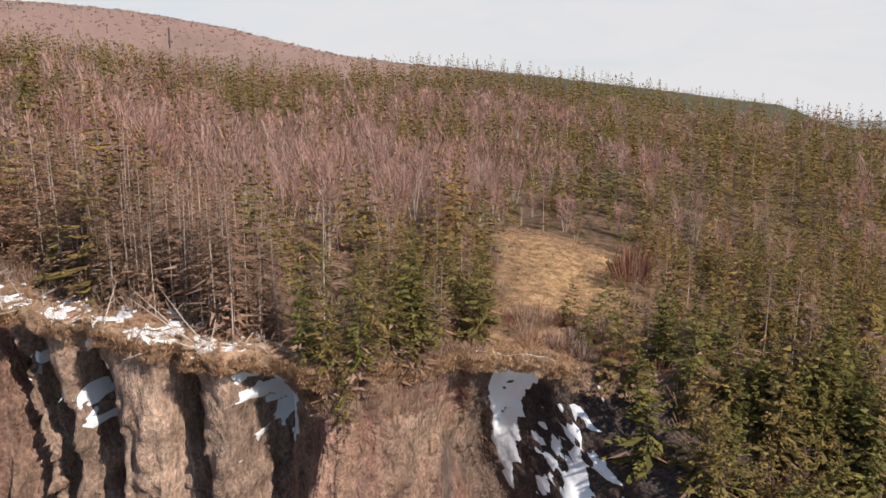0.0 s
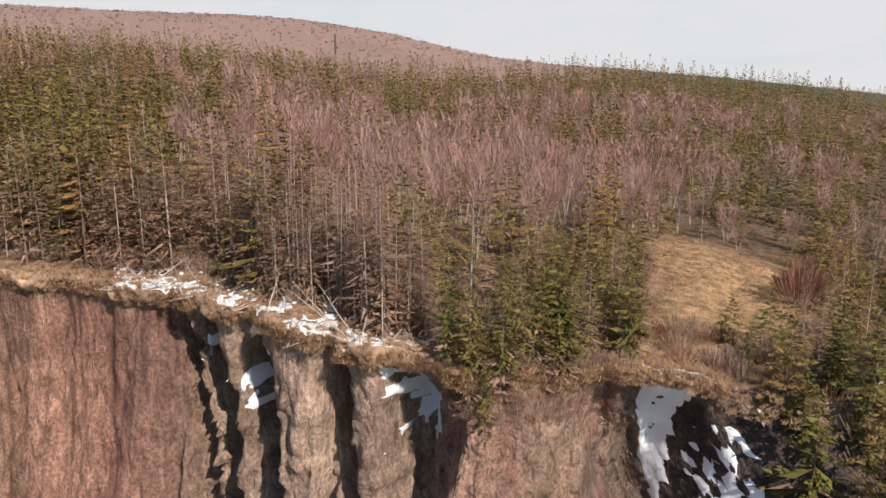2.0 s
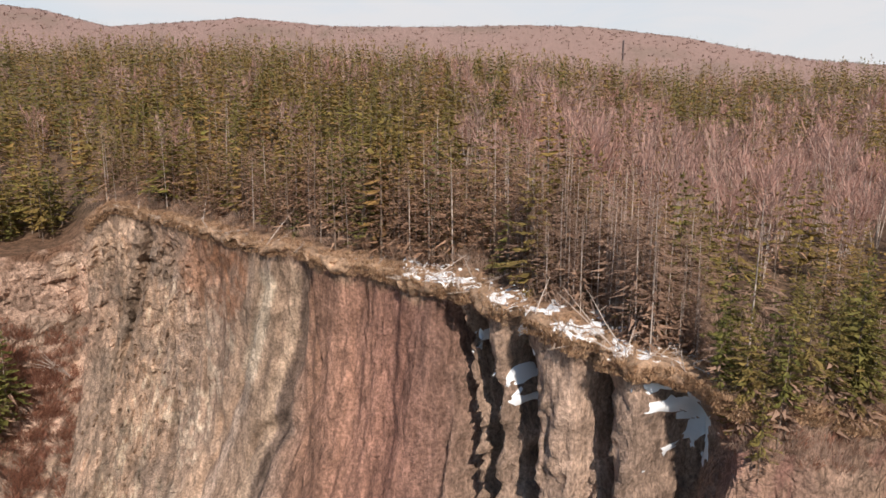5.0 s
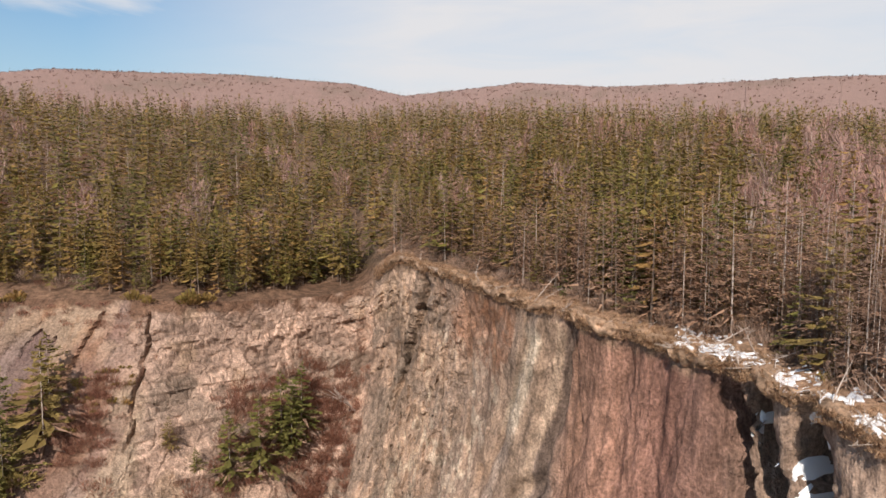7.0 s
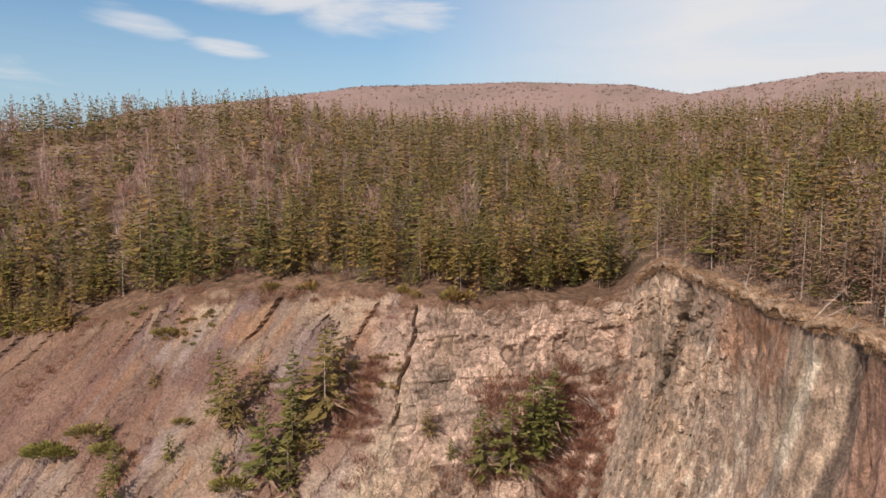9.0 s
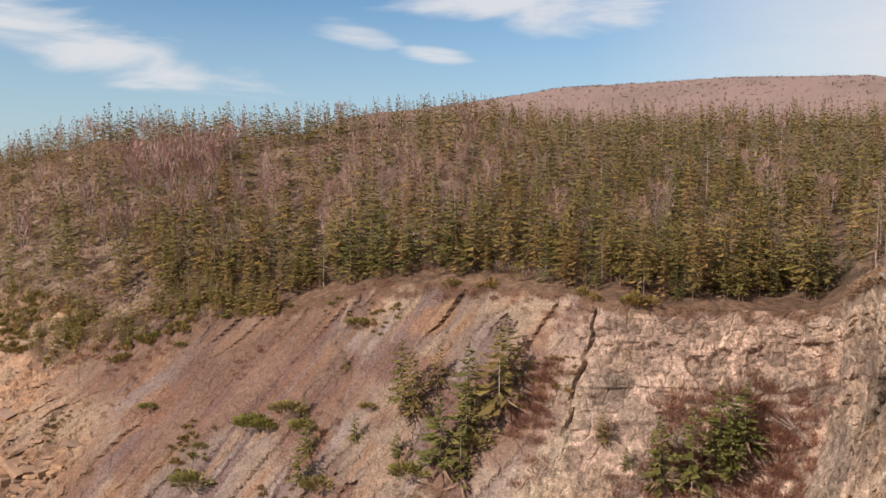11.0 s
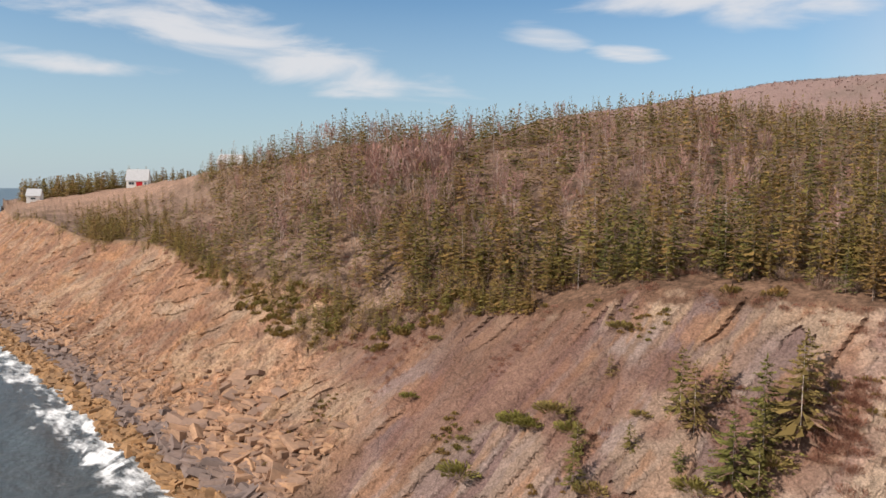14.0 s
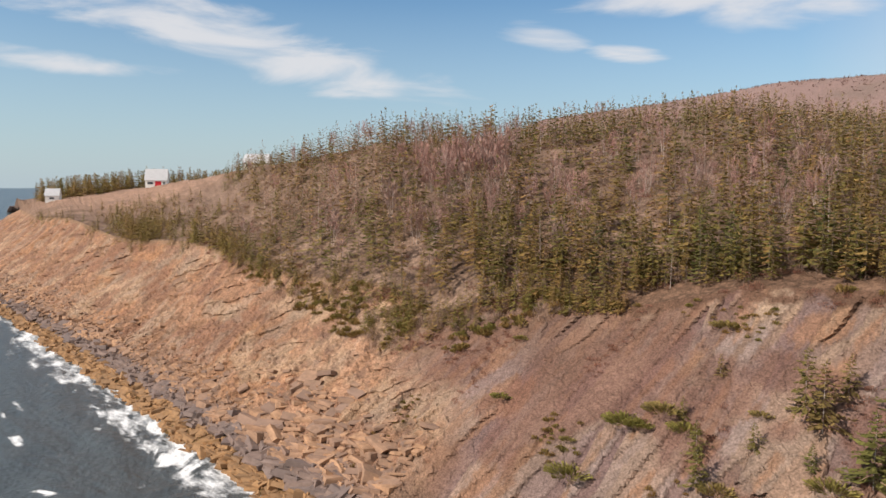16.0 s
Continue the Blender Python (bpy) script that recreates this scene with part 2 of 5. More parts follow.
def fbm(x, y, seed=0, octaves=4):
    total, amp, norm = 0.0, 1.0, 0.0
    for o in range(octaves):
        total = total + amp * vnoise(x * 2 ** o, y * 2 ** o, seed + o * 17)
        norm += amp
        amp *= 0.5
    return total / norm


def cells(x, y, seed=0):
    """Worley cells: the distance to the nearest edge between cells, and a random value for each cell."""
    i0, j0 = np.floor(x), np.floor(y)
    d1 = np.full(x.shape, 9.0)
    d2 = np.full(x.shape, 9.0)
    val = np.zeros(x.shape)
    for di in (-1, 0, 1):
        for dj in (-1, 0, 1):
            i, j = i0 + di, j0 + dj
            d = np.hypot(i + _hash(i, j, seed) - x, j + _hash(i, j, seed + 5) - y)
            near = d < d1
            d2 = np.where(near, d1, np.minimum(d2, d))
            val = np.where(near, _hash(i, j, seed + 9), val)
            d1 = np.where(near, d, d1)
    return d2 - d1, val


def smooth01(v, a, b):
    t = np.clip((np.asarray(v, float) - a) / (b - a), 0, 1)
    return t * t * (3 - 2 * t)


# ---------------------------------------------------------------- plan of the coast
HUB = np.array([7.0, 5.0])
# cliff edge, from the far headland in the west round to the wooded slope in the south-east
EDGE = np.array([
    (-420, 100, 17), (-291, 73, 18), (-241, 69, 20), (-180, 62, 17), (-155, 67, 18), (-125, 62.5, 17),
    (-100, 60, 16), (-77, 59, 17), (-66, 57, 14.5), (-53, 61, 19), (-42, 59.5, 18), (-29, 61.2, 21.6),
    (-18, 61, 22.3), (-7, 59.5, 22.2), (-1.5, 61.5, 21.7), (4, 66, 21.2), (8.0, 67.5, 21.6), (10.9, 62.0, 25.2),
    (14.2, 51.5, 24.8), (17.2, 42, 24.6), (20.4, 34, 24.5), (21.2, 28, 24.4), (22, 20.5, 24.3)], float)
EDGE = np.vstack([EDGE, np.array([
    (23.6, 17.4, 23.6), (26.2, 16.6, 23.2), (28.8, 15.6, 23), (30.6, 12.6, 22.6), (33, 8.5, 22), (38, 2, 21),
    (50, -14, 20), (90, -70, 18)], float)])
# how far out the foot lies, as plan points at some of the edge's corners
TOE_AT = [0, 1, 3, 5, 7, 9, 11, 13, 15, 17, 19, 21, 22, 24, 26, 27, 28, 29, 30]
TOE = np.array([(-430, 60), (-300, 42), (-180, 39), (-125, 35.5), (-78, 32.5), (-54, 32.5), (-29, 34), (-8, 36), (0.5, 38),
                (1, 37), (4.5, 29), (8, 22.5), (9.5, 15.5), (13.5, 8.5), (17, 0), (18, -7), (22, -14), (34, -30), (70, -85)], float)
NE = len(EDGE)


def coast():
    """Finely spaced stations along the edge: index along EDGE, the edge, the foot, and the outward way in plan."""
    seg = np.hypot(*np.diff(EDGE[:, :2], axis=0).T)
    idx = [0.0]
    while idx[-1] < NE - 1.001:
        k = int(idx[-1])
        p = EDGE[k, :2] + (EDGE[k + 1, :2] - EDGE[k, :2]) * (idx[-1] - k)
        step = max(0.11, (0.0036 if 8 < idx[-1] < 13 else 0.0033 if 13 <= idx[-1] < 24 else 0.0048) * np.hypot(*(p - HUB)))
        idx.append(min(idx[-1] + step / seg[k], NE - 1))
    u = np.array(idx)
    # round the corners of the plan
    fine = np.linspace(0, NE - 1, (NE - 1) * 40 + 1)
    kern = np.exp(-np.linspace(-2, 2, 37) ** 2)
    kern /= kern.sum()

    def rounded(vals):
        pad = np.r_[2 * vals[0] - vals[18:0:-1], vals, 2 * vals[-1] - vals[-2:-20:-1]]
        return np.convolve(pad, kern, 'valid')

    e = np.stack([np.interp(u, fine, rounded(np.interp(fine, np.arange(NE), EDGE[:, c]))) for c in range(3)], -1)
    t = np.stack([np.interp(u, fine, rounded(np.interp(fine, TOE_AT, TOE[:, c]))) for c in range(2)], -1)
    out = t - e[:, :2]
    out /= np.linalg.norm(out, axis=1)[:, None]
    s = np.r_[0, np.cumsum(np.hypot(*np.diff(e[:, :2], axis=0).T))]
    return u, e, t, out, s


U, E3, T2, OUT, S = coast()
NS = len(U)
GULLIES = [(20.66, 0.50, 2.0), (20.93, 0.66, 2.5), (21.31, 0.60, 2.7), (21.82, 0.42, 2.2), (22.45, 1.15, 2.5)]


def notch_edge():
    """Bites out of the brink: one at each gully, and ragged falls between."""
    bite = 1.5 * (fbm(S / 2.1, 0 * S, 11, 4) - .45) * smooth01(U, 16.2, 17.2)
    for gu, w, depth in GULLIES:
        bite = np.maximum(bite, .95 * np.exp(-np.abs((S - np.interp(gu, U, S)) / (w * .9)) ** 3))
    E3[:, :2] -= OUT * bite[:, None]
    E3[:, 2] += .5 * (fbm(S / 1.7, 0 * S + 4, 12, 3) - .5) * smooth01(U, 16.2, 17.2)


notch_edge()


def s_at(u):
    return float(np.interp(u, U, S))


# skyline heights in degrees, seen from the hub, by azimuth
AZ_W = np.array([-82, -77, -70, -66, -62, -55, -47, -38, -28, -15, 0, 15, 30, 45, 57, 65, 75, 82, 90, 100, 120], float)
EL_W = np.array([-1.0, -0.5, 0.3, 1.3, 2.7, 4.7, 5.1, 5.9, 6.5, 5.6, 5.2, 5.5, 4.8, 3.6, 3.7, 3.8, 2.8, 1.5, .4, -.7, -2], float)
RC_W = np.array([420, 420, 370, 300, 210, 165, 160, 165, 180, 230, 260, 260, 240, 230, 240, 240, 230, 215, 200, 180, 170], float)
AZ_H = np.array([-90, -60, -45, -38, -28, -21, -8.5, 0, 4.3, 13.5, 20, 35, 40, 46, 55, 60, 72, 88, 92, 120], float)
EL_H = np.array([-1.5, -1.5, 2.5, 5.0, 6.2, 7.2, 7.55, 7.25, 6.4, 7.35, 6.95, 7.15, 7.0, 6.3, 4.55, 3.9, 3.0, 1.15, -.4, -1.2], float)
TREE = 5.0


def azimuth(x, y):
    return np.degrees(np.arctan2(x - HUB[0], y - HUB[1]))


E_AZ = azimuth(E3[:, 0], E3[:, 1])
E_R = np.hypot(E3[:, 0] - HUB[0], E3[:, 1] - HUB[1])
_order = np.argsort(E_AZ)


def ground_z(x, y):
    """The height of the land behind the edge."""
    x, y = np.asarray(x, float), np.asarray(y, float)
    az, r = azimuth(x, y), np.hypot(x - HUB[0], y - HUB[1])
    re, ze = np.interp(az, E_AZ[_order], E_R[_order]), np.interp(az, E_AZ[_order], E3[_order, 2])
    rc, el = np.interp(az, AZ_W, RC_W), np.interp(az, AZ_W, EL_W)
    rc = np.maximum(rc, re + 40)
    zc = 31 + rc * np.tan(np.radians(el)) - TREE
    t = np.clip((r - re) / (rc - re), 0, 1)
    late = smooth01(az, 40, 50)
    t = t * (1 - late) + t ** 1.7 * late
    z = ze + (zc - ze) * (0.35 * t + 0.65 * smooth01(t, -0.25, 1.1) / smooth01(1.0, -0.25, 1.1) - 0.65 * smooth01(0.0, -0.25, 1.1) * (1 - t))
    beyond = np.maximum(r - rc, 0)
    z = z + beyond * np.tan(np.radians(el)) * 0.35 - 8 * smooth01(beyond, 0, 120)
    rh = 1250 + 250 * vnoise(az / 9.0, 0 * az, 3)
    zh = 31 + rh * np.tan(np.radians(np.interp(az, AZ_H, EL_H))) - 13
    f = smooth01(r, rc + 120, rh)
    z = z * (1 - f) + zh * f - np.maximum(r - rh, 0) * 0.12
    z = z + 0.4 * np.exp(-((x + 318) / 26) ** 2 - ((y - 129) / 24) ** 2)
    d = np.maximum(r - re, 0)
    z = z + (fbm(x / 14, y / 14, 21, 3) - 0.5) * 2.0 * smooth01(d, 2, 14) + (fbm(x / 2.2, y / 2.2, 22, 3) - 0.5) * 0.5 * smooth01(d, 0.3, 2)
    return z


def inland(x, y):
    """How far behind the edge a place lies, along the way from the hub."""
    return np.hypot(x - HUB[0], y - HUB[1]) - np.interp(azimuth(x, y), E_AZ[_order], E_R[_order])


def grid_mesh(name, pts, cols, mat, keep=None):
    """One sheet from a grid of places (rows, columns, 3) with a colour at each."""
    nr, nc = pts.shape[:2]
    k = np.arange(nr * nc).reshape(nr, nc)
    quads = np.stack([k[:-1, :-1], k[:-1, 1:], k[1:, 1:], k[1:, :-1]], -1)
    if keep is not None:
        quads = quads[keep]
    quads = quads.reshape(-1, 4)
    used, inv = np.unique(quads, return_inverse=True)
    quads = inv.reshape(-1, 4)
    v = pts.reshape(-1, 3)[used]
    me = bpy.data.meshes.new(name)
    me.vertices.add(len(v))
    me.vertices.foreach_set("co", v.ravel())
    me.loops.add(quads.size)
    me.loops.foreach_set("vertex_index", quads.ravel().astype(np.int32))
    me.polygons.add(len(quads))
    me.polygons.foreach_set("loop_start", np.arange(0, quads.size, 4, dtype=np.int32))
    me.update(calc_edges=True)
    if cols is not None:
        a = me.color_attributes.new("Col", 'FLOAT_COLOR', 'POINT')
        c = np.ones((len(v), 4))
        c[:, :3] = cols.reshape(-1, 3)[used]
        a.data.foreach_set("color", c.ravel())
    me.materials.append(mat)
    me.polygons.foreach_set("use_smooth", np.ones(len(quads), bool))
    return new(name, me)


# ---------------------------------------------------------------- the cliff
NF = 135


def by_u(pairs):
    """A value along the coast from (index, value) pairs."""
    k, v = zip(*pairs)
    v = np.array(v, float)
    if v.ndim == 1:
        return np.interp(U, k, v)
    return np.stack([np.interp(U, k, v[:, c]) for c in range(v.shape[1])], -1)


def face():
    v = np.linspace(0, 1, NF)[:, None]
    drop = E3[:, 2] - SEA + 1.0
    a = by_u([(0, 1.3), (7, 1.3), (9, 1.05), (13, 1.15), (14, 1.7), (16, 2.2), (17, 2.2), (22, 2.4), (22.6, 1.3), (23.4, 0.95), (24.2, 1.3), (25.5, 1.5), (27, 1.1), (30, 1.0)])
    run = np.hypot(*(T2 - E3[:, :2]).T)
    s = S[None, :] + 0 * v
    h = v * drop                                                # metres below the edge
    far = v ** a * run
    zz = E3[:, 2] - h
    # weights of the kinds of face along the coast
    ue = U[None, :] - 0.15 * np.clip(h - 2.5, 0, 11) + 0.5 * (fbm(s / 3, h / 3, 38) - 0.5)
    w_talus = np.interp(ue, [7.4, 8.0], [1, 0])
    w_slab = (1 - w_talus) * by_u([(0, 1), (12.6, 1), (13.1, 0), (31, 0)])
    w_block = by_u([(0, 0), (12.6, 0), (13.1, 1), (17.6, 1), (18.3, .55), (19.1, 0), (31, 0)])
    w_flute = by_u([(0, 0), (17.0, 0), (17.8, 1), (22.4, 1), (23, 0), (31, 0)])
    w_soft = by_u([(0, 0), (22.4, 0), (23, 1), (31, 1)])
    d = np.zeros_like(far)
    env = smooth01(h, 0.2, 3.0)
    # rubble
    e1, c1 = cells(s / 2.6, h / 1.7, 31)
    e2, c2 = cells(s / 0.9, h / 0.7, 33)
    rough = .4 + .6 * smooth01(h + 5 * (fbm(s / 9, h / 9, 36) - .5), 6, 13)
    d += w_talus * ((c1 - 0.5) * 0.55 + (c2 - 0.5) * 0.34 - 0.35 * np.exp(-e1 * 9)) * env * rough
    d += w_talus * (fbm(s / 9, h / 7, 35) - 0.5) * 3.4 * env
    ledge = (h + .25 * s + 2.5 * fbm(s / 6, h / 6, 39)) / 2.4
    d += w_talus * (ledge - np.floor(ledge) - .5) * .5 * smooth01(fbm(s / 8, h / 5, 40), .45, .6) * smooth01(h, 13, 8) * env
    # slabs that dip to the east
    t1 = s + h * 0.38
    e3, c3 = cells(t1 / 3.4, (h - s * 0.12) / 4.5, 41)
    t2 = t1 + 1.6 * (fbm(s / 3.0, h / 5.0, 46) - 0.5)
    e3b, c3b = cells(t2 / 1.25, h / 6.5 + 0.5 * vnoise(s / 2, h / 9, 48), 47)
    teeth = smooth01(h, 5.0, 2.2)
    d += w_slab * (c3b - 0.5) * (0.30 + 0.5 * teeth + 0.45 * smooth01(h, 9, 12)) * smooth01(h, 0.2, 1.0)
    d += w_slab * ((c3 - 0.5) * 0.34 * smooth01(e3, 0.0, 0.25) + (fbm(t1 / 0.9, h / 6, 43) - 0.5) * 0.22 + (fbm(s / 6, h / 6, 44) - 0.5) * 1.6) * env
    # blocks in beds
    e4, c4 = cells(s / 1.5 + vnoise(s / 3, h / 2, 3), h / 1.0, 51)
    bed = np.floor(h / 1.7 + 0.6 * vnoise(s / 5, h / 6, 53))
    e5, c5 = cells(s / 0.62, h / 0.33 + 0.3 * vnoise(s / 2, h, 57), 56)
    topbed = smooth01(h, 4.5, 2.5)
    d += w_block * ((c4 - 0.5) * (0.28 + .4 * topbed) + (c5 - 0.5) * (0.16 + .3 * topbed) - 0.18 * np.exp(-e4 * 10) + (_hash(bed, bed * 0, 54) - 0.5) * 0.3) * env
    d += w_block * (fbm(s / 5, h / 8, 55) - 0.5) * 2.0 * env
    pil = by_u([(0, 0), (16.3, 0), (16.6, 1), (18.0, 1), (18.5, 0), (31, 0)])
    e7, c7 = cells(s / 0.62 + 0.5 * vnoise(s / 2, h, 92), h / 0.8 - s * 0.4, 93)
    d += pil * ((c7 - 0.5) * 0.5 * (fbm(s / 2, h / 3, 97) > .47) - 0.12 * np.exp(-e7 * 9)) * env
    # flutes worn down by water
    wob = s + .10 * h + 1.9 * (fbm(s / 4, h / 8, 60) - 0.5) + 0.4 * (fbm(s / 0.8, h / 1.6, 66) - 0.5)
    rid = np.abs(2 * vnoise(wob / 1.9, h / 30, 61) - 1) ** .8
    rid2 = np.abs(2 * vnoise(wob / 0.75, h / 12, 62) - 1)
    worn = 0.25 + 1.3 * fbm(s / 3.5, h / 5, 67)
    d += w_flute * ((0.55 * rid + by_u([(0, .1), (19, .1), (19.6, .15), (31, .2)]) * rid2) * worn - 0.3 + (fbm(s / 3.5, h / 15, 63) - 0.5) * 1.8) * env
    d += w_flute * ((fbm(s / 0.5, h / 0.6, 64, 3) - 0.5) * 0.30 + (vnoise(s / 0.16, h / 0.22, 77) - 0.5) * 0.12) * env
    crev = np.abs(2 * vnoise((s + 2.2 * (fbm(s / 5, h / 6, 98) - .5) - .12 * h) / 3.2, h / 22, 99) - 1)
    d -= w_flute * 0.7 * np.exp(-(crev / .07) ** 2) * smooth01(fbm(s / 2.2, h / 4, 100), .45, .58) * env
    stony = by_u([(0, 0), (20.6, 0), (20.9, 1), (22.6, 1), (23, 0), (31, 0)])
    e6, c6 = cells(s / 0.34, h / 0.34, 68)
    d += stony * ((c6 > 0.80) * 0.20 * (e6 > 0.1) + (fbm(s / 0.9, h / 1.3, 69, 5) - 0.5) * 1.1) * env
    rib = np.abs(2 * vnoise((s + .5 * h + 1.2 * fbm(s / 2, h / 2, 73)) / 1.5, h / 9, 74) - 1)
    d += w_soft * (.7 * rib - .3 + (_hash(np.floor(s / .3), np.floor(h / .3), 76) > .93) * .12) * env
    d += w_soft * ((fbm(s / 2.0, h / 4.5, 71, 5) - 0.5) * 2.8 + (fbm(s / 0.5, h / 0.9, 72) - 0.5) * 0.6) * env
    # deep gullies
    g = np.zeros_like(d)
    for gu, w, depth in GULLIES:
        off = s - s_at(gu) - 0.17 * h - (fbm(h / 4, h * 0 + gu, 65) - 0.5) * 1.2 - (fbm(s / 0.7, h / 0.5, 70) - 0.5) * 0.55
        ww = w * (0.75 + 0.95 * fbm(h / 3, h * 0 + gu * 3, 75))
        g = np.maximum(g, depth * np.exp(-np.abs(off / ww) ** 5))
    d -= g * smooth01(h, -0.3, 2.5)
    fis = s - s_at(12.98) - (fbm(h / 2.0, 0 * h, 58) - .5) * 1.1
    d -= 1.3 * np.exp(-(fis / .13) ** 2) * smooth01(h, .6, 1.5) * smooth01(h, 9.5, 8)
    d += .5 * smooth01(fis, 0, .25) * smooth01(fis, 3.5, 1.0) * smooth01(h, .6, 1.5) * smooth01(h, 9.5, 8)
    # the bowl of snow
    bow = np.exp(-np.abs((s - s_at(25.55)) / 2.0) ** 2.5)
    d -= bow * 3.6 * smooth01(h, -0.4, 4.0)
    d += 1.5 * np.exp(-((s - s_at(26.7)) / 1.8) ** 2) * smooth01(h, 0.2, 4.0)
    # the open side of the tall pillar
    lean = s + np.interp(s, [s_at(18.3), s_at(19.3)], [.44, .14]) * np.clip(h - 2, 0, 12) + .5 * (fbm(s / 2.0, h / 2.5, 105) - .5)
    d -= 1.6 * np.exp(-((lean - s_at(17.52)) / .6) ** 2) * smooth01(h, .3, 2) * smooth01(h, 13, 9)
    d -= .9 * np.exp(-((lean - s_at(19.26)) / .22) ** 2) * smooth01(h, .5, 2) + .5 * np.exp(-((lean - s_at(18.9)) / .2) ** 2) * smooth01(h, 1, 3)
    off = s - s_at(16.2)
    d -= 1.5 * np.exp(-(off / 1.0) ** 4) * smooth01(h, 0.5, 5)
    x = E3[:, 0] + OUT[:, 0] * (far + d)
    y = E3[:, 1] + OUT[:, 1] * (far + d)
    z = zz + (w_talus * (c2 - 0.5) * 0.4 + w_block * (c4 - 0.5) * 0.3) * env
    pts = np.stack([x, y, z], -1)
    # colours
    base = by_u([(0, (.36, .215, .132)), (5, (.36, .21, .128)), (6.6, (.35, .205, .125)), (7.2, (.29, .175, .13)), (10, (.27, .178, .14)),
                 (12.4, (.29, .205, .145)), (13.1, (.37, .258, .20)), (16, (.37, .255, .195)), (17.2, (.39, .27, .19)), (17.9, (.40, .285, .195)),
                 (18.9, (.30, .225, .165)), (19.3, (.305, .172, .112)), (20.2, (.275, .140, .096)), (20.6, (.30, .170, .118)),
                 # 26 to 26.7: dark soil with the shade of the bowl's wall put in
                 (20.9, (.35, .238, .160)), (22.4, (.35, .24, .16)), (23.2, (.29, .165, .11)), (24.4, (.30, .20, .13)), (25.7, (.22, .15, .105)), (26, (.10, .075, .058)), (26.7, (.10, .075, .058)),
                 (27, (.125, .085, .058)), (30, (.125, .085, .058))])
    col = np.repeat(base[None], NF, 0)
    under = (w_talus * (U > 6.5)[None, :])[..., None]
    col = col * (1 - under) + np.array((.36, .212, .13)) * 1.1 * under
    tone = 0.75 + 0.5 * fbm(s / 4, h / 6, 81)
    col *= tone[..., None]
    cc = (w_talus * (c2 * 0.6 * rough + 1 - .3 * rough) + w_slab * (c3 * 0.5 + 0.75) + w_block * (c4 * 0.7 + 0.65) + w_flute * (0.66 + 0.36 * vnoise(wob / 1.3, h / 20, 83) + 0.32 * fbm(wob / 0.5, h / 4, 84, 3)) + w_soft)
    col *= cc[..., None]

    def tint(mask, rgb):
        nonlocal col
        col = col * (1 - mask[..., None]) + np.array(rgb) * mask[..., None]

    # beds of pale stone, grey clay and rust that slant down to the west at the tall corner; two dark bands paint in the
    # shade of its grooves
    sl = s + np.interp(s, [s_at(18.3), s_at(19.3)], [.44, .14]) * np.clip(h - 2.0, 0, 14) + 1.0 * (fbm(s / 2.0, h / 2.5, 105) - .5)

    def bed_or_shade_at(ua, ub, top, low, soft=.14):
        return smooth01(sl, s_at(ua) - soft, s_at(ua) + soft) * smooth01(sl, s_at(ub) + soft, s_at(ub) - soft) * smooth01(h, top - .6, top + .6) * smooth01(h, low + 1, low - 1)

    ec, cv = cells(s / .55 + .4 * vnoise(s, h, 109), h / .42, 110)
    crumb = (cv > .45) * smooth01(ec, .02, .12) * smooth01(fbm(s / 1.6, h / 2.2, 106, 3), .40, .52)
    # no bed: the shade of the pillar's recess, painted as a dark band
    tint(bed_or_shade_at(17.35, 17.68, .6, 12) * .85, (.20, .145, .105))
    tint(bed_or_shade_at(17.66, 18.78, .4, 26) * .85, (.315, .215, .145))
    tint(bed_or_shade_at(17.72, 18.8, 3.6, 26) * crumb * .9, (.53, .42, .295))
    tint(bed_or_shade_at(18.02, 18.78, .1, 5.0, .5) * (1 - .5 * crumb) * .95, (.335, .160, .078))
    tint(bed_or_shade_at(18.77, 18.92, .8, 26) * .85, (.37, .25, .16))
    tint(bed_or_shade_at(18.88, 19.0, 1.4, 7.5, .15) * .95, (.54, .43, .30))
    tint(bed_or_shade_at(18.99, 19.16, .6, 26) * .85, (.33, .222, .142))
    tint(bed_or_shade_at(19.13, 19.22, .8, 26, .12) * .85, (.43, .30, .195))
    # the crevice's shade, painted along the groove cut above
    tint(bed_or_shade_at(19.22, 19.31, .4, 26, .10) * .85, (.16, .115, .088))
    fan = smooth01(s, s_at(12.93) - .16 * h * smooth01(h, 5, 12) * 3 - 1.2, s_at(12.93) - .16 * h * smooth01(h, 5, 12) * 3) * smooth01(s, s_at(13.12), s_at(13.02)) * smooth01(h, 4.5, 6.5)
    tint(fan * .8, (.40, .305, .215))
    tint(fan * crumb * .6, (.50, .40, .28))
    rust = w_flute * np.exp(-((S[None, :] - s_at(17.9)) / 2.2) ** 2) * smooth01(h, 4.5, 1.5)
    tint(rust * 0.5, (.30, .155, .085))
    tint(w_block * smooth01(fbm(s / 3.5, h / 3, 90), 0.52, 0.62) * 0.55, (.235, .185, .145))
    tint(w_block * smooth01(fbm(s / 2.5, h / 2, 94), 0.6, 0.7) * 0.6, (.40, .28, .19))
    tint(w_slab * smooth01(fbm(t1 / 1.3, h / 9, 85), 0.52, 0.66) * 0.75 * smooth01(h, 8, 1), (.42, .29, .18))
    tint(w_slab * smooth01(fbm(t1 / 0.6, h / 6, 95), 0.58, 0.68) * 0.2, (.19, .135, .115))
    tint(w_slab * (c3b < .22) * 0.8, (.20, .135, .13))
    tint(w_slab * ((c3b > .42) & (c3b < .6)) * 0.8, (.305, .235, .21))
    tint(w_slab * ((c3b > .82) & (c3b < .92)) * 0.75, (.36, .20, .115))
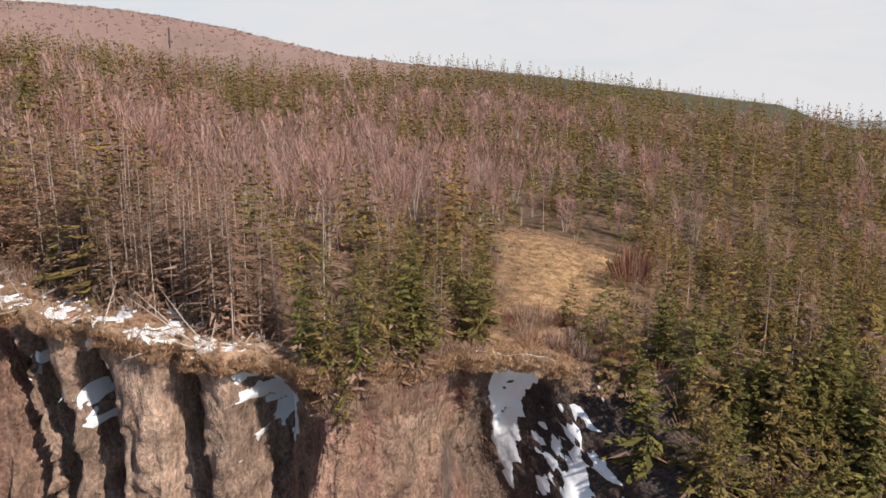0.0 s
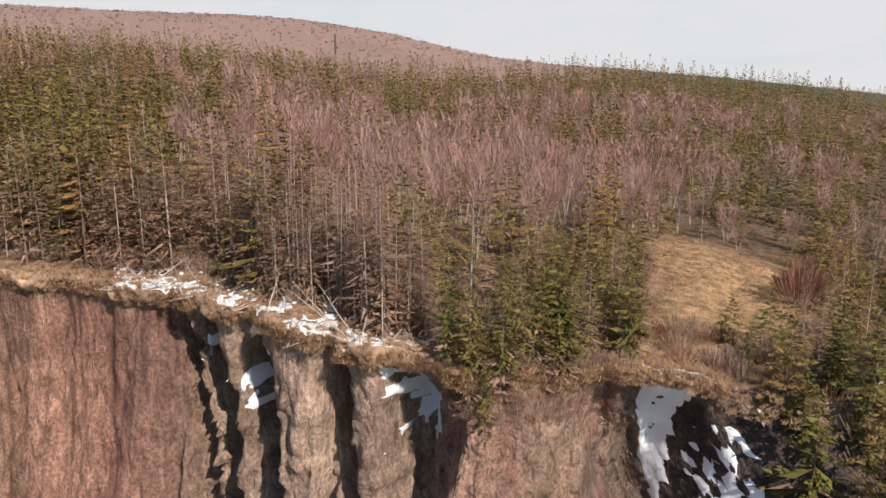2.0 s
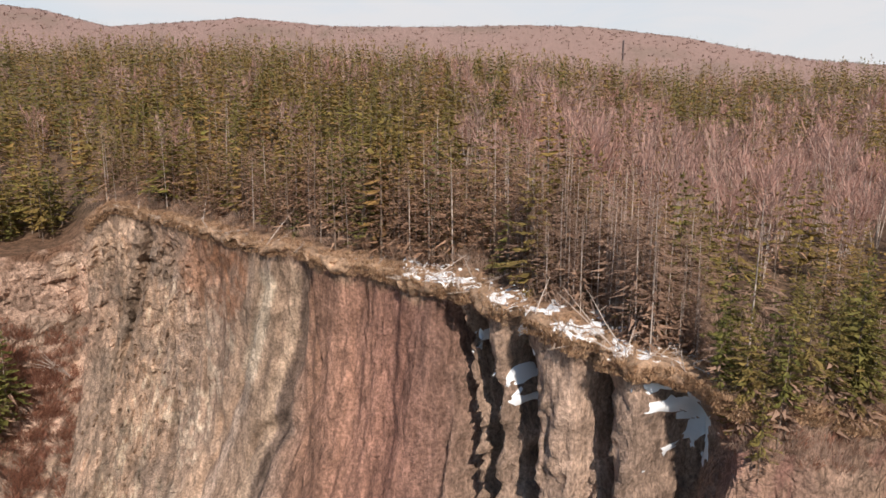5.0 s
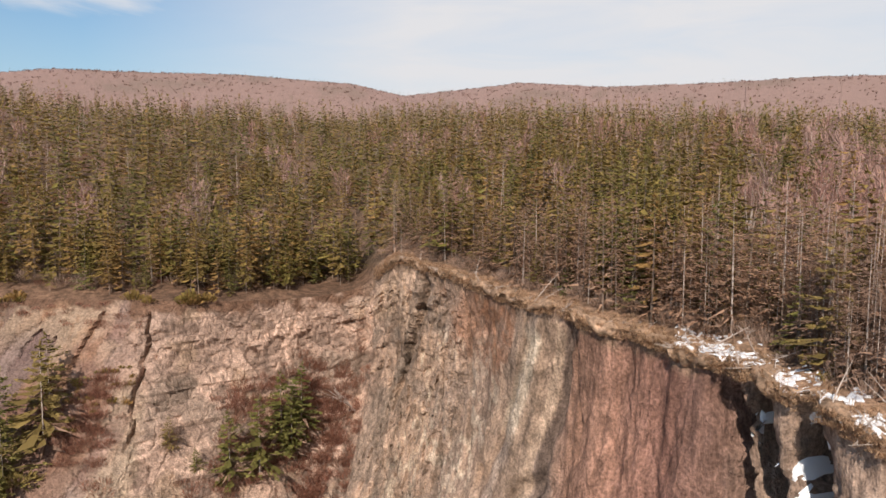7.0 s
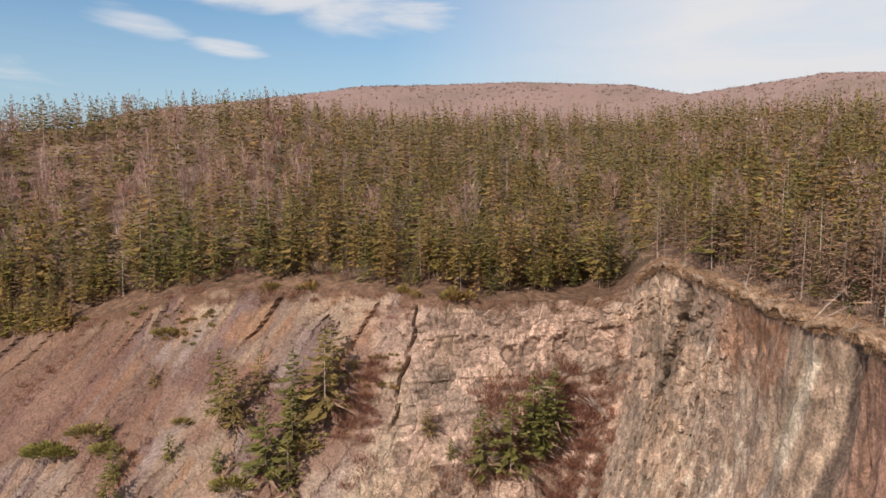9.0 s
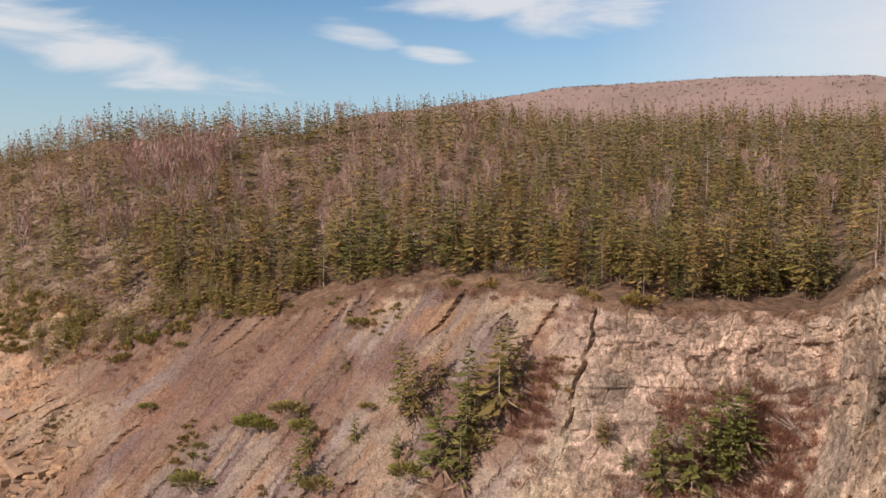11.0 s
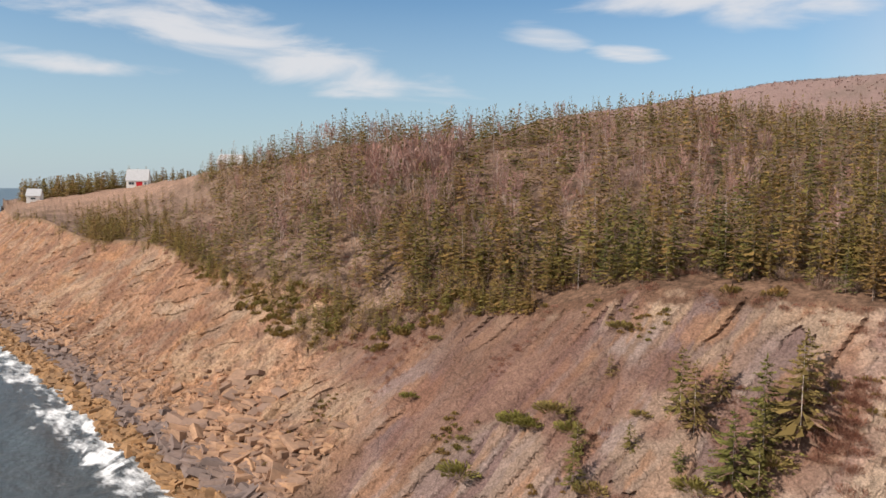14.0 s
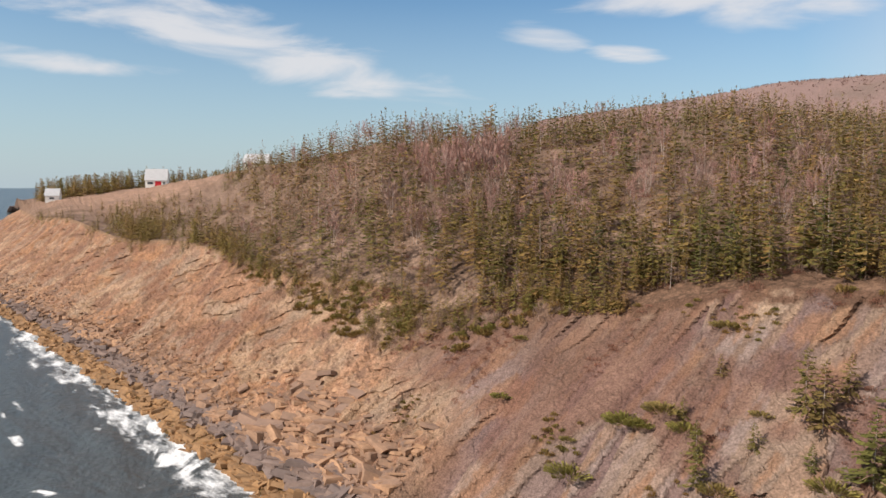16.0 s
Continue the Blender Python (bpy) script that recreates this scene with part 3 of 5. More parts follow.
    tint(w_slab * (c3 < .3) * 0.4, (.24, .155, .14))
    tint(w_slab * ((c3 > .5) & (c3 < .68)) * 0.35, (.33, .235, .175))
    tint(w_slab * smooth01(h, 3.6, 1.6) * (c3b > .40) * 0.6, (.42, .31, .215))
    tint(w_slab * smooth01(h, 8, 10) * (c3b > .62) * 0.55, (.33, .245, .19))
    tint(w_slab * smooth01(fbm(t1 / 1.0, h / 3, 96), 0.54, 0.66) * 0.65, (.33, .175, .095))
    tint(w_slab * smooth01(fbm(s / 5, h / 4, 86), 0.52, 0.66) * 0.6, (.20, .10, .072))
    heath = by_u([(0, 0), (7.6, 0), (8.2, 1), (10.0, 1), (10.8, 0), (31, 0)])
    tint(w_slab * heath * smooth01(h + 5 * (fbm(s / 3, h / 3, 115) - .5), 8, 4) * .7, (.195, .115, .082))
    tint(w_talus * smooth01(fbm(s / 7, h / 5, 87), 0.54, 0.64) * 0.5, (.45, .24, .12))
    tint(w_talus * smooth01(fbm(s / 6, h / 3.5, 102), 0.54, 0.64) * 0.55, (.46, .345, .235))
    tint(w_talus * smooth01(fbm(s / 5, h / 3, 103), 0.50, 0.62) * 0.65, (.27, .145, .095))
    tint(w_talus * smooth01(fbm(s / 1.1, h / 1.1, 111), 0.58, 0.68) * 0.5, (.20, .125, .095))
    tint(w_talus * smooth01(fbm(s / 2.5, h / 2.5, 104), 0.58, 0.66) * 0.4, (.36, .285, .22))
    corner = by_u([(0, 0), (12.4, 0), (12.8, .5), (16.6, .5), (17.2, 1), (19.4, 1), (19.8, .6), (31, .6)])
    col *= (1 + corner * (1.1 * (fbm(s / .55, h / .8, 107, 4) - .5)))[..., None]
    earth = w_soft * by_u([(0, 0), (22.6, 0), (22.9, 1), (25.2, 1), (25.5, 0), (31, 0)])
    tint(earth * smooth01(fbm(s / 1.6, h / 2.2, 112), .48, .60) * .7, (.265, .135, .095))
    tint(earth * smooth01(fbm((s + .5 * h) / .9, h / 3, 113), .52, .62) * .6, (.36, .235, .145))
    tint(earth * smooth01(s, s_at(24.4), s_at(25.1)) * smooth01(h, 2.5, 5) * smooth01(fbm(s / .9, h / 1.4, 114), .42, .55) * .8, (.16, .125, .100))
    # weedy, darker stones at the water's edge
    low = (w_talus + w_slab) * smooth01(zz, 3.2, 0.6)
    tint(low * 0.75, (.13, .095, .07))
    tint((w_talus + w_slab) * smooth01(zz, 0.3, -0.8) * 0.8, (.16, .10, .03))
    # turf on the brink
    brown = by_u([(0, 0), (7.5, 0), (8.5, 1), (16, 1), (16.6, 0), (31, 0)])
    hem = h + (fbm(s / 1.3, h, 88) - 0.5) * (1.6 + 1.4 * brown)
    tint(smooth01(hem, 1.0 + .1 * brown, 0.35 + .1 * brown) * (1 - brown), (.29, .19, .12))
    tint(smooth01(hem, 1.0 + .1 * brown, 0.35 + .1 * brown) * brown, (.17, .098, .064))
    grey_ = col.mean(-1, keepdims=True)
    gk = by_u([(0, .03), (8, .05), (12.5, .1), (17.5, .14), (18.8, .12), (19.4, 0), (31, 0)])[None, :, None]
    # the dip at 26 deepens the shade painted on the bowl's wall
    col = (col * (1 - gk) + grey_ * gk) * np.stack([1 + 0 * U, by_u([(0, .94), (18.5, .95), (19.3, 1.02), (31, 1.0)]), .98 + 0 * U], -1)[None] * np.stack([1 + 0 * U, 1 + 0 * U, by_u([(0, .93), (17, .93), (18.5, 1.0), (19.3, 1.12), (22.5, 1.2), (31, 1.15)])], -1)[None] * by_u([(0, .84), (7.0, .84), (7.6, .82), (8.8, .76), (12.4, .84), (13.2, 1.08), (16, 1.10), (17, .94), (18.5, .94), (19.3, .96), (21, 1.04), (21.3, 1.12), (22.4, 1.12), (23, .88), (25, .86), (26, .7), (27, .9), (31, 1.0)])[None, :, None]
    return pts, np.clip(col, 0.01, 0.9), h


FACE, FACE_COL, FACE_H = face()
PIECES = [("cliff_ochre_rubble", 0, 8.0, M_ROCK, "ochre rubble slope running down to the beach"),
          ("cliff_grey_slabs", 8.0, 12.9, M_SLAB, "grey and purple dipping rock slabs streaked with rust"),
          ("cliff_tan_blocks", 12.9, 18.15, M_ROCK, "tan bedded sandstone cliff broken into blocks"),
          ("cliff_fluted_clay", 18.15, 22.5, M_CLAY, "red and grey clay cliff fluted by gullies"),
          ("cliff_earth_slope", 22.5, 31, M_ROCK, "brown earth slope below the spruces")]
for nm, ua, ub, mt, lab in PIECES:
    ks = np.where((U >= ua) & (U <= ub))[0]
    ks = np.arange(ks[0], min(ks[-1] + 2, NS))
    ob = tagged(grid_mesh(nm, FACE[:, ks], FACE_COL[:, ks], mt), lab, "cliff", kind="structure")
    if mt is not M_CLAY:
        ob.data.polygons.foreach_set("use_smooth", np.zeros(len(ob.data.polygons), bool))


# ---------------------------------------------------------------- land behind the edge
def land():
    rows = np.r_[0, np.cumsum(0.35 * 1.125 ** np.arange(62))]
    rows = rows * (2600 / rows[-1])
    top = E3[:, :2]
    way = top - HUB
    way /= np.linalg.norm(way, axis=1)[:, None]
    x = top[None, :, 0] + rows[:, None] * way[None, :, 0]
    y = top[None, :, 1] + rows[:, None] * way[None, :, 1]
    z = ground_z(x, y)
    z[0] = E3[:, 2]
    x[0], y[0] = FACE[0, :, 0], FACE[0, :, 1]
    n = fbm(x / 5, y / 5, 91)
    k = smooth01(n, 0.35, 0.65)[..., None]
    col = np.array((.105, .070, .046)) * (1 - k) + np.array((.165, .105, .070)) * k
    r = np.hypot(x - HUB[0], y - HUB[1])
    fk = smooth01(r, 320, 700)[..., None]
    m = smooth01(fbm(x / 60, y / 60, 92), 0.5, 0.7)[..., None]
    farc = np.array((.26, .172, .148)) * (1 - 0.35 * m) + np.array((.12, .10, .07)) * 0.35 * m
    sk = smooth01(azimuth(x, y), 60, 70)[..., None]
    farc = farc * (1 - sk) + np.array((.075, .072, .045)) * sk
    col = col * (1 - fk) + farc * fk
    wk = smooth01(azimuth(x, y), -14, -32)[..., None] * (1 - fk)
    col = col * (1 - wk) + (np.array((.140, .088, .060)) * (1 - k) + np.array((.215, .142, .102)) * k) * wk
    west = (smooth01(rows, 7.0, 3.0)[:, None] * smooth01(U, 8.5, 9.5)[None, :] * smooth01(U, 16.6, 16.2)[None, :])[..., None]
    col = col * (1 - west) + np.array((.155, .092, .060)) * (.7 + .6 * n[..., None]) * west
    bank = (smooth01(rows, 5.0, 1.5)[:, None] * smooth01(U, 16.3, 16.9)[None, :] * smooth01(U, 26.5, 25.5)[None, :])[..., None]
    col = col * (1 - bank) + np.array((.34, .215, .14)) * (.7 + .6 * n[..., None]) * bank
    g = meadow(x, y)[..., None]
    straw = np.where((x < 0)[..., None], np.array((.29, .18, .125)), np.array((.34, .215, .115)))
    col = col * (1 - g) + straw * (0.8 + 0.4 * n[..., None]) * g
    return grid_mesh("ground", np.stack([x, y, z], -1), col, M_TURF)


def meadow(x, y):
    """Open grass: the clearing above the snow bowl and the fields round the far house."""
    a = np.exp(-(((x - 45) * 0.95 + (y - 16.3) * 0.30) / 10.5) ** 4 - ((-(x - 45) * 0.30 + (y - 16.3) * 0.95) / (3.0 + .10 * np.clip(x - 36, 0, 16))) ** 4)
    b = np.exp(-((x + 310) / 75) ** 4 - ((y - 112) / 30) ** 4)
    return np.clip(a + b, 0, 1)


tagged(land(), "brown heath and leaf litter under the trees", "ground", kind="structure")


# ---------------------------------------------------------------- the sea
def sea():
    rr = np.r_[0, np.cumsum(0.8 * 1.04 ** np.arange(125))]
    rr = rr * (4600 / rr[-1])
    th = np.radians(np.linspace(-180, 180, 361))
    mid = np.array((-75.0, 24.0))
    x = mid[0] + rr[:, None] * np.sin(th)
    y = mid[1] + rr[:, None] * np.cos(th)
    fade = np.exp(-rr / 160)[:, None]
    shore = np.interp(x, TOE[:, 0], TOE[:, 1]) - y
    z = SEA + ((fbm(x / 7 + y / 9, y / 4, 101, 4) - 0.5) * 1.0 + (fbm(x / 1.6, y / 1.6, 102, 3) - 0.5) * 0.35) * fade
    # broken crests run in streaks towards the beach
    n = fbm((x + 0.5 * y) / 3.0, y / 1.5, 103, 5)
    surf = smooth01(shore, 9.0, -1.0) * 0.56 + (n - 0.5) * 1.15
    far_caps = smooth01(fbm((x + 0.4 * y) / 6.0, y / 1.5, 104, 4), 0.70, 0.80) * np.exp(-rr / 300)[:, None]
    foam = np.clip(np.clip(surf, 0, 1) * smooth01(shore, -8, -4) * smooth01(x, -400, -330) + 0.8 * far_caps, 0, 1)
    col = np.repeat(foam[..., None], 3, -1)
    return grid_mesh("water", np.stack([x, y, z], -1), col, water_material())


def water_material():
    m, nt, b = material("sea_water", 0.15, 0.5)
    n1 = add_noise(nt, 0.9, 6.0, 0.65)
    bump(nt, b, n1.outputs["Fac"], 0.9, 0.4)
    at = nt.nodes.new("ShaderNodeAttribute")
    at.attribute_name = "Col"
    n2 = add_noise(nt, 0.7, 10.0, 0.72, stretch=(0.7, 1.6, 1.0))
    ad = nt.nodes.new("ShaderNodeMath")
    ad.operation = 'MULTIPLY_ADD'
    nt.links.new(n2.outputs["Fac"], ad.inputs[0])
    ad.inputs[1].default_value = 1.5
    sb = nt.nodes.new("ShaderNodeMath")
    sb.operation = 'SUBTRACT'
    nt.links.new(at.outputs["Fac"], sb.inputs[0])
    sb.inputs[1].default_value = 0.75
    nt.links.new(sb.outputs[0], ad.inputs[2])
    f = remap(nt, ad.outputs[0], 0.40, 0.78)
    col = mix_col(nt, f, (0.070, 0.077, 0.075), (0.78, 0.78, 0.77))
    nt.links.new(col, b.inputs["Base Color"])
    r = remap(nt, f, 0, 1, 0.28, 0.8)
    nt.links.new(r, b.inputs["Roughness"])
    return m


tagged(sea(), "dark grey choppy sea with white surf along the beach", "sea", kind="structure")


# ---------------------------------------------------------------- trees
def mesh_from(name, verts, faces, mats, idx, smooth=False):
    me = bpy.data.meshes.new(name)
    v = np.asarray(verts, float)
    f = np.asarray(faces, np.int32)
    me.vertices.add(len(v))
    me.vertices.foreach_set("co", v.ravel())
    me.loops.add(f.size)
    me.loops.foreach_set("vertex_index", f.ravel())
    me.polygons.add(len(f))
    me.polygons.foreach_set("loop_start", np.arange(0, f.size, 3, dtype=np.int32))
    for mt in mats:
        me.materials.append(mt)
    me.update(calc_edges=True)
    me.polygons.foreach_set("use_smooth", np.full(len(f), smooth))
    if idx is not None:
        me.polygons.foreach_set("material_index", np.asarray(idx, np.int32))
    return me


class Tris:
    """Triangles that gather into one mesh."""

    def __init__(self):
        self.v, self.f, self.m = [], [], []

    def tri(self, a, b, c, m=0):
        k = len(self.v)
        self.v += [a, b, c]
        self.f.append((k, k + 1, k + 2))
        self.m.append(m)

    def rod(self, a, b, ra, rb, sides=5, m=0):
        a, b = Vector(a), Vector(b)
        q = (b - a).to_track_quat('Z', 'Y')
        k = len(self.v)
        for p, r in ((a, ra), (b, rb)):
            for i in range(sides):
                w = 2 * math.pi * i / sides
                self.v.append(tuple(p + q @ Vector((r * math.cos(w), r * math.sin(w), 0))))
        for i in range(sides):
            j = (i + 1) % sides
            self.f += [(k + i, k + j, k + sides + j), (k + i, k + sides + j, k + sides + i)]
            self.m += [m, m]

    def arrays(self):
        return np.array(self.v, float), np.array(self.f, np.int32), np.array(self.m, np.int32)


def blade(t, a, w, pitch, ln, wd, rnd, m=0):
    """One tuft of needles or twigs: a thin triangle that points outwards."""
    c, s_ = math.cos(w), math.sin(w)
    b = (a[0] + c * ln, a[1] + s_ * ln, a[2] + pitch * ln)
    k = .3
    mx, my, mz = a[0] + (b[0] - a[0]) * k, a[1] + (b[1] - a[1]) * k, a[2] + (b[2] - a[2]) * k
    roll = rnd.uniform(-.8, .8)
    dx, dy, dz = -s_ * wd * .5, c * wd * .5, roll * wd * .5
    t.tri((mx - dx, my - dy, mz - dz), (mx + dx, my + dy, mz + dz), b, m)


def spruce(seed, h, spread, bare, boughs, per, ln, wd, full=.8, stubs=0, sides=4, twig=0.0):
    """Trunk and crown of a spruce: boughs spiral up a leaning trunk, each a drooping spray of tufts.
    bare is how much of the trunk has no needles, stubs how many dead twigs stand there, twig the width of a bare bough."""
    rnd = random.Random(seed)
    trunk, crown = Tris(), Tris()
    lx, ly = rnd.uniform(-.035, .035), rnd.uniform(-.035, .035)
    r0 = .0052 * h + .007
    trunk.rod((0, 0, -.4), (lx * h * .55, ly * h * .55, h * .55), r0, r0 * .62, sides)
    trunk.rod((lx * h * .55, ly * h * .55, h * .55), (lx * h, ly * h, h), r0 * .62, .006, 3)
    for _ in range(stubs):
        z = h * rnd.uniform(.05, bare + .15)
        w, L = rnd.uniform(0, 6.283), spread * rnd.uniform(.35, 1.0)
        p = (lx * z, ly * z, z)
        blade(trunk, p, w, rnd.uniform(-.45, .12), L, .05 + .01 * per, rnd, 1)
    lop, gap = rnd.uniform(0, 6.283), rnd.uniform(.5, .9)
    for i in range(boughs):
        t = (i + rnd.random()) / boughs
        z = h * (bare + (1 - bare) * t)
        R = spread * max(.08, (1 - t) ** full) * (.55 + .45 * min(1, t * 5 + .15)) * rnd.uniform(.5, 1.15)
        w = 2.4 * i + rnd.uniform(-.6, .6)
        R *= 1 + .25 * math.cos(w - lop)
        if rnd.random() < .10 and t < gap:
            R *= .3
        rise = rnd.uniform(-.32, .06) + .45 * t
        p = (lx * z, ly * z, z)
        c, s_ = math.cos(w), math.sin(w)
        if twig:
            blade(crown, p, w, rise, R * 1.05, twig, rnd)
        else:
            # the spray itself: two drooping fans side by side
            wide = (.16 + .22 * R + .35 * wd) * min(1, ln / .38)
            for q in (-.28, .28):
                tip = (p[0] + math.cos(w + q * .6) * R * .92, p[1] + math.sin(w + q * .6) * R * .92, z + R * (rise - .12) + rnd.uniform(-.06, .06))
                mx, my, mz = p[0] + math.cos(w + q) * R * .55, p[1] + math.sin(w + q) * R * .55, z + R * rise * .5
                e = wide * rnd.uniform(.35, .6)
                crown.tri((p[0], p[1], z + .05), (mx - s_ * e, my + c * e, mz - e * .7), tip)
        for k in range(per):
            f = .12 + .88 * ((k + rnd.random()) / per) ** .7
            side = rnd.uniform(-1, 1) * R * .26 * (1.15 - f)
            sag = -.10 * R * f * f
            a = (p[0] + c * R * f - s_ * side, p[1] + s_ * R * f + c * side, z + R * rise * f + sag + rnd.uniform(-.06, .03))
            blade(crown, a, w + rnd.uniform(-1.0, 1.0) * (1.2 - .5 * f), rnd.uniform(-.45, .22) + .2 * t, ln * rnd.uniform(.65, 1.25) * (1.12 - .7 * t), wd * rnd.uniform(.7, 1.2) * (1.1 - .5 * t), rnd)
    for _ in range(3):
        blade(crown, (lx * h, ly * h, h - .15), rnd.uniform(0, 6.28), 2.5, ln * .5, wd * .5, rnd)
    return trunk, crown


def broadleaf(seed, h, stems, sprays, ln, wd):
    """A leafless birch or alder: a few pale forking stems under a rounded fan of fine twigs."""
    rnd = random.Random(seed)
    trunk, crown = Tris(), Tris()
    for _ in range(stems):
        w = rnd.uniform(0, 6.28)
        lean = rnd.uniform(.05, .28)
        top = Vector((math.cos(w) * lean * h, math.sin(w) * lean * h, h * rnd.uniform(.7, .95)))
        foot = Vector((math.cos(w) * .1, math.sin(w) * .1, -.3))
        mid = foot.lerp(top, .45) + Vector((rnd.uniform(-.1, .1), rnd.uniform(-.1, .1), 0))
        trunk.rod(foot, mid, .009 * h, .006 * h, 4)
        trunk.rod(mid, top, .006 * h, .003 * h, 3)
        for _ in range(sprays):
            f = rnd.uniform(.35, 1)
            a = mid.lerp(top, (f - .45) / .55) if f > .45 else foot.lerp(mid, f / .45)
            tw = w + rnd.gauss(0, 1.3)
            up = rnd.uniform(.7, 2.2)
            L = h * .26 * rnd.uniform(.6, 1.2) * (1.25 - .6 * f)
            c, s_ = math.cos(tw), math.sin(tw)
            k = L / math.hypot(1, up)
            e = (a.x + c * k, a.y + s_ * k, a.z + up * k)
            blade(crown, tuple(a), tw, up, k, wd * .8, rnd)
            for _ in range(4):
                g = rnd.uniform(.3, 1)
                q = (a.x + (e[0] - a.x) * g, a.y + (e[1] - a.y) * g, a.z + (e[2] - a.z) * g)
                blade(crown, q, tw + rnd.uniform(-1.3, 1.3), rnd.uniform(.2, 2.4), ln * rnd.uniform(.5, 1.1) * .6, wd, rnd)
    return trunk, crown


def place_many(name, kinds, spots, mats, label, category):
    """One mesh of many plants: kinds are (vertices, triangles, material numbers), spots rows of x, y, z, size, turn, kind."""
    vs, fs, ms, ts, base = [], [], [], [], 0
    tints = np.random.RandomState(len(spots)).rand(len(spots))
    for (x, y, z, sc, rot, kd), tn in zip(spots, tints):
        v, f, m = kinds[int(kd)]
        ts.append(np.full(len(v), tn))
        c, s_ = math.cos(rot) * sc, math.sin(rot) * sc
        w = np.empty_like(v)
        w[:, 0] = v[:, 0] * c - v[:, 1] * s_ + x
        w[:, 1] = v[:, 0] * s_ + v[:, 1] * c + y
        w[:, 2] = v[:, 2] * sc + z
        vs.append(w)
        fs.append(f + base)
        ms.append(m)
        base += len(v)
    me = mesh_from(name, np.vstack(vs), np.vstack(fs), mats, np.concatenate(ms))
    me.attributes.new("Tint", 'FLOAT', 'POINT').data.foreach_set("value", np.concatenate(ts))
    return tagged(new(name, me), label, category, kind="stuff")


def joined(pair, mt, mc):
    """Trunk and crown in one set of arrays: trunk 0, its twigs mt, crown mc."""
    a, b = pair
    va, fa, ma = a.arrays()
    vb, fb, _ = b.arrays()
    ma = np.where(ma == 1, mt, 0)
    return np.vstack([va, vb]), np.vstack([fa, fb + len(va)]), np.r_[ma, np.full(len(fb), mc)]


def thing_of(name, pair, mats, label, category, group):
    """A tree as a thing: an empty at its foot with trunk and crown."""
    ob = tagged(new(name), label, category, group)
    for part_name, tr, mt in (("trunk", pair[0], mats[:2]), ("crown", pair[1], mats[2:])):
        v, f, m = tr.arrays()
        p = new(part_name, mesh_from(part_name, v, f, mt, m))
        p.parent = ob
    return ob


WOOD_MATS = [M_BARK, M_TWIG, M_SPRUCE, M_PINK, M_PALE, M_DARK]


def spread_points(seed):
    """Tree places behind the edge, spaced wider with distance from the hub."""
    rnd = np.random.RandomState(seed)
    xs, ys = [], []
    r = 18.0
    while r < 330:
        gap = 1.62 + 0.0088 * r + .006 * max(0, r - 115)
        n = int(np.radians(178) * r / gap)
        az = np.linspace(-79, 99, n) + rnd.uniform(-.5, .5, n) * 178 / n
        rr = r + rnd.uniform(-.95, .95, n) * gap
        xs.append(HUB[0] + rr * np.sin(np.radians(az)))
        ys.append(HUB[1] + rr * np.cos(np.radians(az)))
        r += gap
    return np.concatenate(xs), np.concatenate(ys), rnd


